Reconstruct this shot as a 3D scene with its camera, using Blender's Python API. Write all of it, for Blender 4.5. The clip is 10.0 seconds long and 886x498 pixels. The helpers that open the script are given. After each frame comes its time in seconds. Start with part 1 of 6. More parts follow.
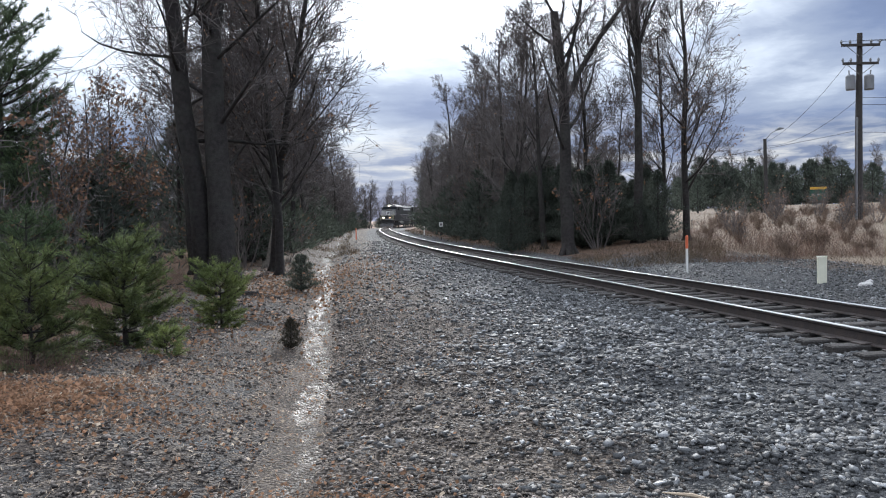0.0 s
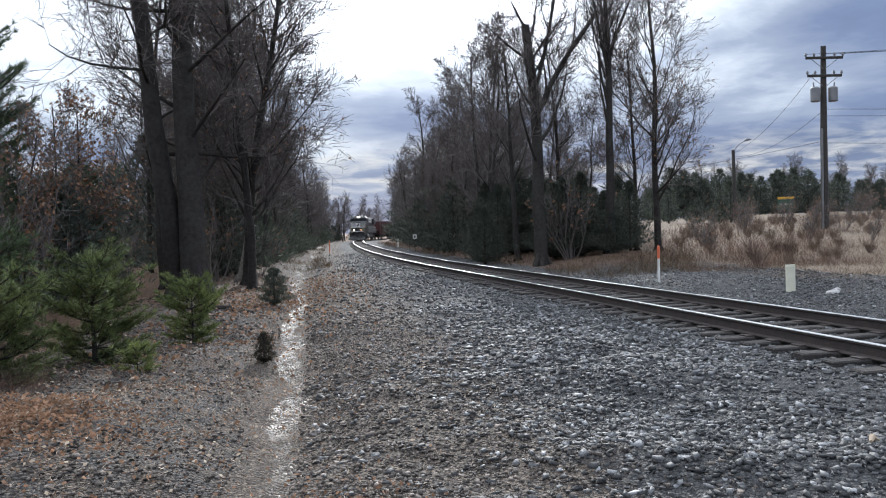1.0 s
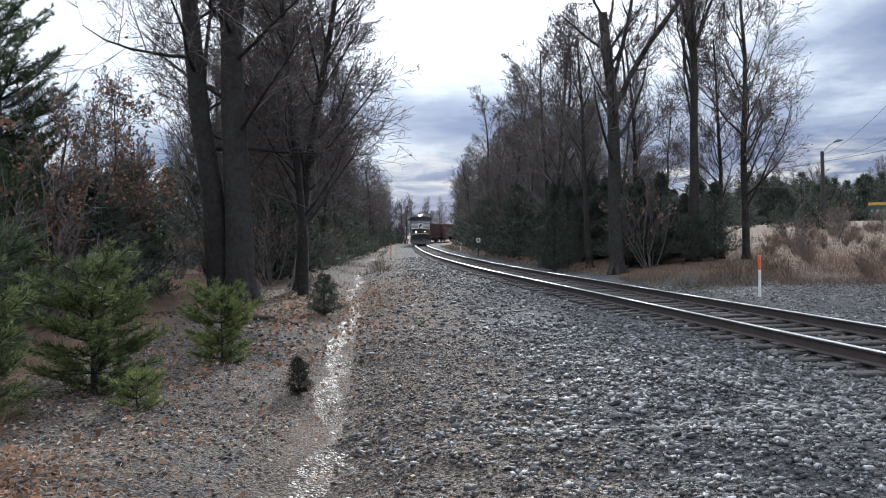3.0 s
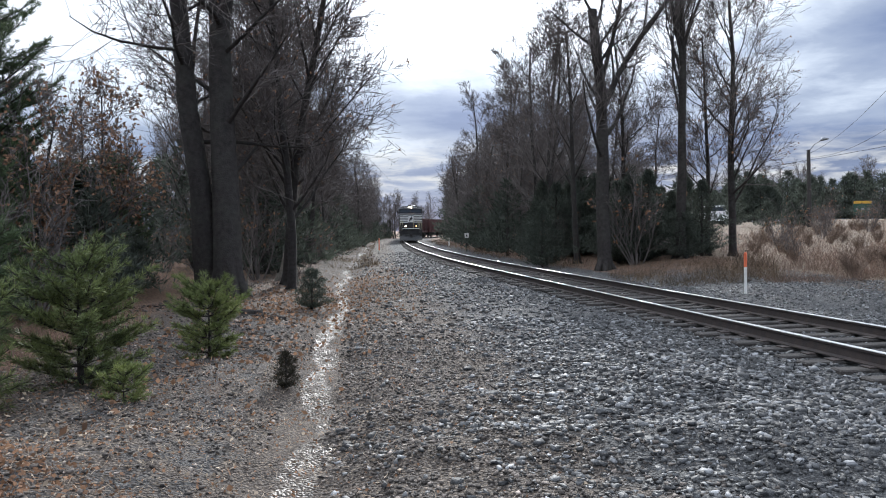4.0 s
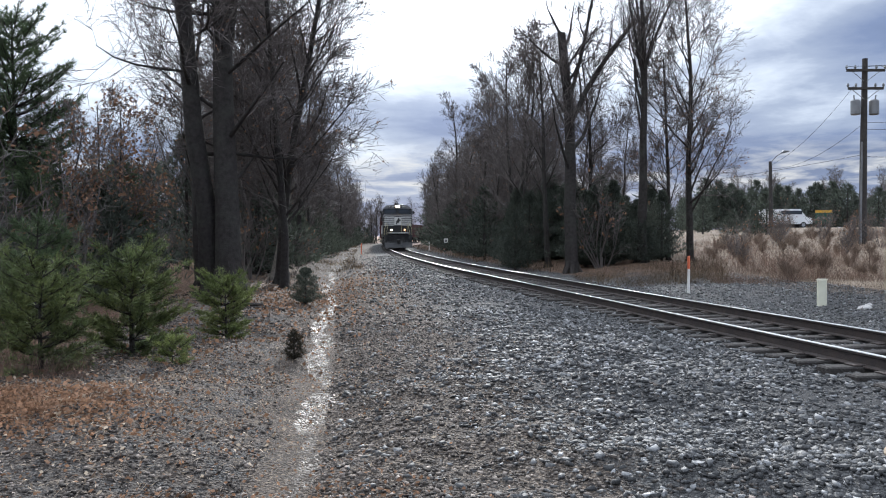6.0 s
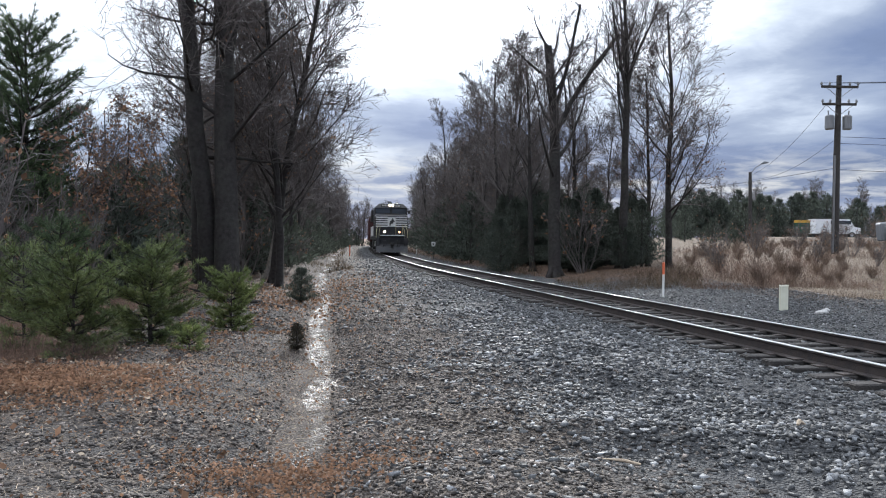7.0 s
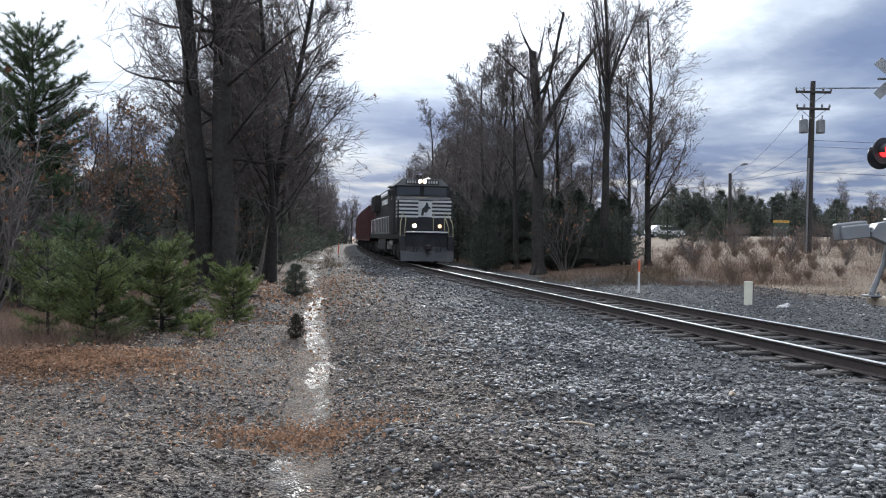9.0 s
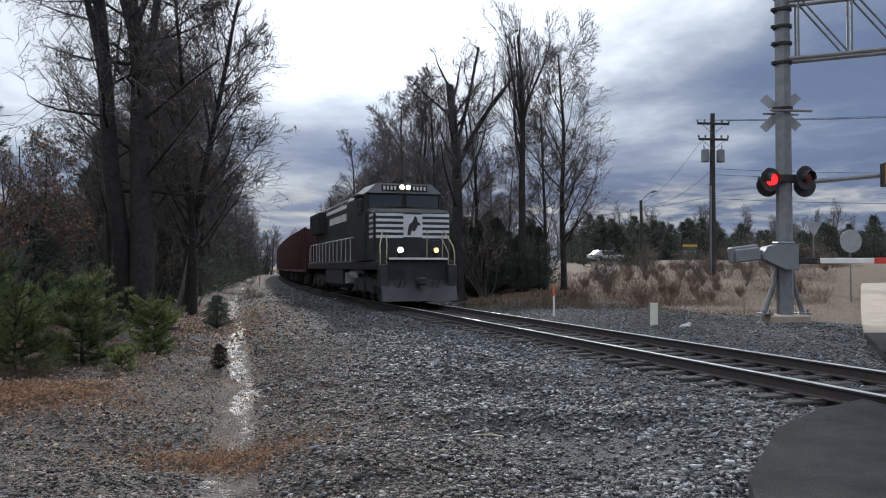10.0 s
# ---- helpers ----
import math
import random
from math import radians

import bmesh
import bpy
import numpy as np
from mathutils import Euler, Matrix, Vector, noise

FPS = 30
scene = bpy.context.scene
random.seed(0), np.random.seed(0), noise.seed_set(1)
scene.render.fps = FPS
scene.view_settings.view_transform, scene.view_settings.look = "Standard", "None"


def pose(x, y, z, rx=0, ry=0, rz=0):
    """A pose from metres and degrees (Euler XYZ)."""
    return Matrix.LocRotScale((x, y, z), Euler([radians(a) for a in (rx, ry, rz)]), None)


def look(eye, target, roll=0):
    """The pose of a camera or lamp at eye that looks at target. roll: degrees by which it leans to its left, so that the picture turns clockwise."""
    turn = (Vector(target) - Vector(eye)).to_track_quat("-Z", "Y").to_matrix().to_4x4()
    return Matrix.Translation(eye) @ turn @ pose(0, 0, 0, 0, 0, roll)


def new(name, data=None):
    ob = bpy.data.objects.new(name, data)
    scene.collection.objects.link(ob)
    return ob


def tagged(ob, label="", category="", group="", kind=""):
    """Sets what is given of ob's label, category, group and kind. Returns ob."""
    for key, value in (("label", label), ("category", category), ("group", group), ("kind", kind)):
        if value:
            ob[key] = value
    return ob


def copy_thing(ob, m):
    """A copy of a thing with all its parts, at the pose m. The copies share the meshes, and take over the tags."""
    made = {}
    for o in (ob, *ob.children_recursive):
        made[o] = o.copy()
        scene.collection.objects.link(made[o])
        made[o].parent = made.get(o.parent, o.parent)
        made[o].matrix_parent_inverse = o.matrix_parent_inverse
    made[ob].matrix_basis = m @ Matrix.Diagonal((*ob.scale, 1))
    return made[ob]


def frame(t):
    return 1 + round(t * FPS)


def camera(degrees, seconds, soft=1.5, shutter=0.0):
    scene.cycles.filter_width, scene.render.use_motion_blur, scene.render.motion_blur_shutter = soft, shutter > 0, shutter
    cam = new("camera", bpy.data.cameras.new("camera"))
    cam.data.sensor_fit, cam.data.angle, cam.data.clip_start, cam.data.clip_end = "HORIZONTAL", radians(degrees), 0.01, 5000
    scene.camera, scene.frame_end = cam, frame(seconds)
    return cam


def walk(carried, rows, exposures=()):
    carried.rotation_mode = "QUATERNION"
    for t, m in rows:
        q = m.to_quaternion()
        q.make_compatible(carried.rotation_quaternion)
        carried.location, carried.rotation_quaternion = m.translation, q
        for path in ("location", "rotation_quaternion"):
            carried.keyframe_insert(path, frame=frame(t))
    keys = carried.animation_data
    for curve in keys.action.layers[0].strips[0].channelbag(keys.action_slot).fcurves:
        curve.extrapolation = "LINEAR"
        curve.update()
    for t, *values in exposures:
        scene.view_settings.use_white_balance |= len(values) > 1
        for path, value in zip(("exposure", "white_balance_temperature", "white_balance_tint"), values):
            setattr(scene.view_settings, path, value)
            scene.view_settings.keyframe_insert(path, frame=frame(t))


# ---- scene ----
# ---------------------------------------------------------------- camera
EYE = 1.4  # above the rail tops, which lie at z = 0
LENS = 59.74
ROWS = [
    (0.0, 0.050, 0.350, 0.009, -0.17, -2.20, -1.25),
    (0.5, 0.050, 0.350, 0.009, 1.90, -2.09, -1.28),
    (1.0, 0.050, 0.350, 0.009, 1.79, -1.36, -1.68),
    (1.5, 0.050, 0.350, 0.009, 0.43, -0.71, -1.10),
    (2.0, 0.050, 0.350, 0.009, -0.07, -0.28, -1.05),
    (2.1, 0.020, 0.980, 0.013, -0.25, -0.43, -1.06),
    (2.2, -0.010, 1.840, 0.022, -0.52, -0.62, -1.07),
    (2.3, -0.030, 2.300, 0.028, -1.05, -0.74, -1.08),
    (2.5, -0.038, 2.517, 0.031, -2.17, -0.79, -1.10),
    (2.7, -0.040, 2.550, 0.031, -2.87, -0.85, -1.00),
    (3.8, -0.040, 2.570, 0.032, -2.23, -1.40, -0.66),
    (4.0, -0.040, 2.540, 0.032, -1.97, -1.39, -0.57),
    (4.5, 0.030, 2.043, 0.017, -1.80, -1.08, -0.56),
    (5.0, 0.108, 1.268, 0.009, -1.56, -0.95, -0.36),
    (5.5, 0.114, 0.815, 0.003, -0.91, -1.08, -0.33),
    (7.0, 0.031, -1.042, 0.010, 0.46, -0.72, 0.74),
    (7.5, 0.038, -1.091, 0.010, 0.97, -0.93, 1.56),
    (8.0, 0.037, -1.103, 0.010, 0.89, -0.68, 1.11),
    (8.5, 0.033, -1.706, 0.008, 1.12, -0.56, 1.13),
    (9.0, 0.022, -2.235, 0.007, 1.40, -0.82, 0.95),
    (9.5, 0.034, -2.740, 0.008, 2.65, 0.06, 0.17),
    (10.0, 0.057, -2.847, 0.009, 7.08, 1.32, -0.04),
]
cam = camera(LENS, 10.0, 1.1)
walk(cam, [(t, pose(x, y, EYE + z, 0, 0, -yaw) @ pose(0, 0, 0, 90 + pitch, 0, 0) @ pose(0, 0, 0, 0, 0, roll)) for t, x, y, z, yaw, pitch, roll in ROWS],
     [(0.0, 0.1, 5850, 9), (1.5, 0.0, 5850, 9), (2.5, 0.1, 5850, 9), (4.5, 0.12, 5850, 9), (6.0, 0.1, 5850, 9), (9.0, 0.08, 5850, 9), (9.5, -0.1, 5850, 9), (10.0, -0.45, 5850, 9)])

# ---------------------------------------------------------------- light
SUN_EL, SUN_AZ = radians(24), radians(4)  # azimuth to the right of +y


def nodes_of(tree):
    tree.nodes.clear()
    return tree.nodes, tree.links


def math_node(nt, op, a, b=None, c=None, clamp=False):
    n = nt.nodes.new("ShaderNodeMath")
    n.operation, n.use_clamp = op, clamp
    for i, v in enumerate((a, b, c)):
        if v is None:
            continue
        if isinstance(v, (int, float)):
            n.inputs[i].default_value = v
        else:
            nt.links.new(v, n.inputs[i])
    return n.outputs[0]


def mix_color(nt, fac, a, b, blend="MIX"):
    n = nt.nodes.new("ShaderNodeMix")
    n.data_type, n.blend_type = "RGBA", blend
    for sock, v in ((n.inputs[0], fac), (n.inputs[6], a), (n.inputs[7], b)):
        if isinstance(v, (int, float)):
            sock.default_value = v
        elif isinstance(v, tuple):
            sock.default_value = (*v[:3], 1)
        else:
            nt.links.new(v, sock)
    return n.outputs[2]


def ramp(nt, fac, stops):
    n = nt.nodes.new("ShaderNodeValToRGB")
    el = n.color_ramp.elements
    while len(el) < len(stops):
        el.new(0.5)
    for e, (p, c) in zip(el, stops):
        e.position, e.color = p, (*(c if isinstance(c, tuple) else (c, c, c)), 1)
    nt.links.new(fac, n.inputs[0])
    return n.outputs[0]


def make_world():
    w = bpy.data.worlds.new("sky")
    scene.world = w
    w.use_nodes = True
    nt = w.node_tree
    N, L = nodes_of(nt)
    out, bg = N.new("ShaderNodeOutputWorld"), N.new("ShaderNodeBackground")
    sky = N.new("ShaderNodeTexSky")
    sky.sky_type, sky.sun_disc = "NISHITA", False
    sky.sun_elevation, sky.sun_rotation = SUN_EL, SUN_AZ
    tc, sep = N.new("ShaderNodeTexCoord"), N.new("ShaderNodeSeparateXYZ")
    L.new(tc.outputs["Generated"], sep.inputs[0])
    x, y, z = sep.outputs
    # a flat cloud layer seen in perspective
    k = math_node(nt, "DIVIDE", 1.0, math_node(nt, "ADD", math_node(nt, "MAXIMUM", z, 0.0), 0.10))
    comb = N.new("ShaderNodeCombineXYZ")
    L.new(math_node(nt, "MULTIPLY", x, k), comb.inputs[0])
    L.new(math_node(nt, "MULTIPLY", math_node(nt, "MULTIPLY", y, k), 0.85), comb.inputs[1])
    comb.inputs[2].default_value = 3.7
    n1, n2 = N.new("ShaderNodeTexNoise"), N.new("ShaderNodeTexNoise")
    for n, s, d, r in ((n1, 0.75, 10, 0.55), (n2, 2.3, 8, 0.6)):
        n.inputs["Scale"].default_value, n.inputs["Detail"].default_value, n.inputs["Roughness"].default_value = s, d, r
        n.inputs["Distortion"].default_value = 0.3
        L.new(comb.outputs[0], n.inputs["Vector"])
    az = math_node(nt, "ARCTAN2", x, y)
    el = math_node(nt, "ARCSINE", z)
    off = math_node(nt, "SUBTRACT", az, SUN_AZ)
    off = math_node(nt, "MAXIMUM", math_node(nt, "MULTIPLY", off, 1.25), math_node(nt, "MULTIPLY", off, -0.5))
    # thin bright cloud round the sun, thick grey cloud below and away from it
    v = math_node(nt, "MULTIPLY_ADD", el, 7.0, -0.98)
    v = math_node(nt, "MINIMUM", v, 1.3)
    v = math_node(nt, "ADD", v, math_node(nt, "MULTIPLY", math_node(nt, "MINIMUM", math_node(nt, "MAXIMUM", math_node(nt, "MULTIPLY", az, -1.0), 0.0), 0.7), 1.1))
    v = math_node(nt, "SUBTRACT", v, math_node(nt, "MINIMUM", math_node(nt, "MULTIPLY", math_node(nt, "MULTIPLY", off, off), 2.0), 0.9))
    v = math_node(nt, "MAXIMUM", v, -0.75)
    v = math_node(nt, "ADD", v, math_node(nt, "MULTIPLY_ADD", n1.outputs[0], 3.4, -1.5))
    v = math_node(nt, "ADD", v, math_node(nt, "MULTIPLY_ADD", n2.outputs[0], 1.0, -0.5))
    v = math_node(nt, "MULTIPLY_ADD", v, 0.4, 0.42, clamp=True)
    cloud = ramp(nt, v, [(0.0, (0.165, 0.21, 0.335)), (0.30, (0.235, 0.29, 0.44)), (0.52, (0.43, 0.48, 0.59)), (0.70, (0.80, 0.84, 0.90)), (0.86, (1.3, 1.31, 1.34))])
    # pale breaks low over the horizon
    low = math_node(nt, "MULTIPLY", math_node(nt, "SUBTRACT", 1.0, math_node(nt, "MULTIPLY", math_node(nt, "ABSOLUTE", math_node(nt, "SUBTRACT", el, 0.075)), 20.0), clamp=True),
                    math_node(nt, "MULTIPLY_ADD", n2.outputs[0], 5.0, -2.2, clamp=True))
    cloud = mix_color(nt, low, cloud, (0.80, 0.76, 0.70))
    # the cloud is brightest where the sun stands behind it, and pale overhead
    sd = N.new("ShaderNodeVectorMath")
    sd.operation = "DOT_PRODUCT"
    L.new(tc.outputs["Generated"], sd.inputs[0])
    sd.inputs[1].default_value = (math.sin(SUN_AZ) * math.cos(SUN_EL), math.cos(SUN_AZ) * math.cos(SUN_EL), math.sin(SUN_EL))
    halo = math_node(nt, "POWER", math_node(nt, "MAXIMUM", sd.outputs["Value"], 0.0), 60.0)
    high = math_node(nt, "MULTIPLY_ADD", el, 1.6, -0.45, clamp=True)
    gain = math_node(nt, "ADD", math_node(nt, "MULTIPLY_ADD", halo, 1.6, 1.0), math_node(nt, "MULTIPLY", high, 0.85))
    gcol = N.new("ShaderNodeCombineXYZ")
    for i in range(3):
        L.new(gain, gcol.inputs[i])
    cloud = mix_color(nt, 1.0, cloud, gcol.outputs[0], "MULTIPLY")
    skyc = mix_color(nt, 1.0, sky.outputs[0], (0.07, 0.07, 0.07), "MULTIPLY")
    full = mix_color(nt, 0.93, skyc, cloud)
    L.new(full, bg.inputs[0])
    bg.inputs[1].default_value = 1.0
    L.new(bg.outputs[0], out.inputs[0])


make_world()
sun = new("sun", bpy.data.lights.new("sun", "SUN"))
sun.data.energy, sun.data.angle, sun.data.color = 4.4, radians(2), (1.0, 0.93, 0.83)
sun.matrix_basis = look((0, 0, 0), (-math.sin(SUN_AZ) * math.cos(SUN_EL), -math.cos(SUN_AZ) * math.cos(SUN_EL), -math.sin(SUN_EL)))

# ---------------------------------------------------------------- materials
def material(name, color, color2=None, scale=6.0, rough=0.8, metal=0.0, bump=0.0, bump_scale=40.0, rand=0.0, spec=0.5, detail=6.0, coord="Object", stain=0.0, stain_color=(0.1, 0.07, 0.05), stain_scale=1.2, trans=0.0, tones=None):
    m = bpy.data.materials.new(name)
    m.use_nodes = True
    nt = m.node_tree
    N, L = nodes_of(nt)
    out, b = N.new("ShaderNodeOutputMaterial"), N.new("ShaderNodeBsdfPrincipled")
    L.new(b.outputs[0], out.inputs[0])
    tc = N.new("ShaderNodeTexCoord")
    vec = tc.outputs[coord]
    n = N.new("ShaderNodeTexNoise")
    n.inputs["Scale"].default_value, n.inputs["Detail"].default_value = scale, detail
    L.new(vec, n.inputs["Vector"])
    col = mix_color(nt, ramp(nt, n.outputs[0], [(0.32, 0.0), (0.68, 1.0)]), color, color2 or tuple(c * 0.7 for c in color))
    if stain:
        s = N.new("ShaderNodeTexNoise")
        s.inputs["Scale"].default_value, s.inputs["Detail"].default_value = stain_scale, 8
        L.new(vec, s.inputs["Vector"])
        col = mix_color(nt, math_node(nt, "MULTIPLY", ramp(nt, s.outputs[0], [(0.45, 0.0), (0.7, 1.0)]), stain), col, stain_color)
    if rand:
        oi, geo = N.new("ShaderNodeObjectInfo"), N.new("ShaderNodeNewGeometry")
        r = math_node(nt, "FRACT", math_node(nt, "ADD", oi.outputs["Random"], geo.outputs["Random Per Island"]))
        col = mix_color(nt, 1.0, col, ramp(nt, r, tones or [(0.0, 1.0 - rand), (1.0, 1.0 + rand * 0.6)]), "MULTIPLY")
    L.new(col, b.inputs["Base Color"])
    b.inputs["Roughness"].default_value, b.inputs["Metallic"].default_value = rough, metal
    b.inputs["Specular IOR Level"].default_value = spec
    if bump:
        bn, bp = N.new("ShaderNodeTexNoise"), N.new("ShaderNodeBump")
        bn.inputs["Scale"].default_value, bn.inputs["Detail"].default_value = bump_scale, 8
        L.new(vec, bn.inputs["Vector"])
        L.new(bn.outputs[0], bp.inputs["Height"])
        bp.inputs["Strength"].default_value, bp.inputs["Distance"].default_value = bump, 0.03
        L.new(bp.outputs[0], b.inputs["Normal"])
    if trans:
        # thin leaves let light through
        tr, mx = N.new("ShaderNodeBsdfTranslucent"), N.new("ShaderNodeMixShader")
        L.new(col, tr.inputs[0])
        mx.inputs[0].default_value = trans
        L.new(b.outputs[0], mx.inputs[1])
        L.new(tr.outputs[0], mx.inputs[2])
        L.new(mx.outputs[0], out.inputs[0])
    return m


def glow(name, color, strength):
    m = bpy.data.materials.new(name)
    m.use_nodes = True
    N, L = nodes_of(m.node_tree)
    out, e = N.new("ShaderNodeOutputMaterial"), N.new("ShaderNodeEmission")
    e.inputs[0].default_value, e.inputs[1].default_value = (*color, 1), strength
    L.new(e.outputs[0], out.inputs[0])
    return m


def bark_material(name, c1, c2):
    m = material(name, c1, c2, scale=9, rough=0.95, bump=0.9, bump_scale=26, spec=0.15, stain=0.35, stain_color=(0.075, 0.078, 0.066), stain_scale=1.6)
    return m


def ground_material():
    m = bpy.data.materials.new("trackside_ground")
    m.use_nodes = True
    nt = m.node_tree
    N, L = nodes_of(nt)
    out, b = N.new("ShaderNodeOutputMaterial"), N.new("ShaderNodeBsdfPrincipled")
    L.new(b.outputs[0], out.inputs[0])
    tc = N.new("ShaderNodeTexCoord")
    vec = tc.outputs["Object"]

    def noise_of(scale, detail=6, rough=0.6):
        n = N.new("ShaderNodeTexNoise")
        n.inputs["Scale"].default_value, n.inputs["Detail"].default_value, n.inputs["Roughness"].default_value = scale, detail, rough
        L.new(vec, n.inputs["Vector"])
        return n.outputs[0]

    def cells(scale):
        n = N.new("ShaderNodeTexVoronoi")
        n.inputs["Scale"].default_value = scale
        L.new(vec, n.inputs["Vector"])
        return n

    def attr(name):
        n = N.new("ShaderNodeAttribute")
        n.attribute_name = name
        return n.outputs["Fac"]
    big, mid, fine = noise_of(0.5), noise_of(3.0), noise_of(35.0, 4)
    st = cells(36.0)
    st2 = cells(80.0)
    sepc = N.new("ShaderNodeSeparateColor")
    L.new(st.outputs["Color"], sepc.inputs[0])
    sepd = N.new("ShaderNodeSeparateColor")
    L.new(st2.outputs["Color"], sepd.inputs[0])
    grav = ramp(nt, sepc.outputs[0], [(0.0, (0.018, 0.018, 0.019)), (0.45, (0.045, 0.045, 0.046)), (0.8, (0.095, 0.095, 0.094)), (1.0, (0.24, 0.238, 0.23))])
    grav = mix_color(nt, 0.35, grav, ramp(nt, sepd.outputs[0], [(0.0, (0.03, 0.03, 0.031)), (1.0, (0.15, 0.147, 0.14))]))
    # gaps between the stone cells darkened: crevice shade painted into the colour
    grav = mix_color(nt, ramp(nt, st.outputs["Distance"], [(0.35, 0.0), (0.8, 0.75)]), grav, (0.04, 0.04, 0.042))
    grav = mix_color(nt, math_node(nt, "MULTIPLY", ramp(nt, big, [(0.4, 0.0), (0.65, 1.0)]), 0.5), grav, (0.052, 0.052, 0.056))
    dirt = mix_color(nt, ramp(nt, mid, [(0.35, 0.0), (0.65, 1.0)]), (0.076, 0.060, 0.049), (0.036, 0.030, 0.026))
    dirt = mix_color(nt, ramp(nt, fine, [(0.5, 0.0), (0.64, 0.9)]), dirt, (0.21, 0.165, 0.125))
    leaf = ramp(nt, sepd.outputs[1], [(0.0, (0.10, 0.05, 0.028)), (0.5, (0.19, 0.105, 0.062)), (0.85, (0.28, 0.165, 0.105)), (1.0, (0.36, 0.27, 0.19))])
    # likewise shade painted into the gaps between leaf cells
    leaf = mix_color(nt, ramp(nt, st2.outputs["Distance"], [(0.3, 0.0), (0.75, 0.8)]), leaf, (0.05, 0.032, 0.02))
    grass = mix_color(nt, ramp(nt, mid, [(0.35, 0.0), (0.65, 1.0)]), (0.15, 0.108, 0.072), (0.088, 0.063, 0.046))
    grass = mix_color(nt, ramp(nt, fine, [(0.4, 0.0), (0.7, 0.7)]), grass, (0.24, 0.18, 0.115))

    def soft(a, n, w=0.9):
        return ramp(nt, math_node(nt, "ADD", a, math_node(nt, "MULTIPLY_ADD", n, w, -w * 0.5)), [(0.38, 0.0), (0.62, 1.0)])
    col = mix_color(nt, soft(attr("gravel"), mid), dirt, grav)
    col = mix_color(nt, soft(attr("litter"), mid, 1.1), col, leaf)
    col = mix_color(nt, soft(attr("grass"), mid), col, grass)
    wet = soft(attr("wet"), mid, 0.7)
    col = mix_color(nt, math_node(nt, "MULTIPLY", wet, 0.35), col, (0.06, 0.05, 0.04))
    L.new(col, b.inputs["Base Color"])
    L.new(ramp(nt, math_node(nt, "MULTIPLY", wet, ramp(nt, noise_of(9.0, 5), [(0.40, 0.0), (0.58, 1.0)])), [(0.0, 0.9), (0.5, 0.55), (1.0, 0.33)]), b.inputs["Roughness"])
    b.inputs["Specular IOR Level"].default_value = 0.4
    h = math_node(nt, "SUBTRACT", math_node(nt, "MULTIPLY", fine, 0.5), math_node(nt, "MULTIPLY", st.outputs["Distance"], 1.1))
    h = math_node(nt, "ADD", h, math_node(nt, "MULTIPLY", mid, 0.6))
    bp = N.new("ShaderNodeBump")
    bp.inputs["Strength"].default_value, bp.inputs["Distance"].default_value = 1.0, 0.04
    L.new(h, bp.inputs["Height"])
    L.new(bp.outputs[0], b.inputs["Normal"])
    return m


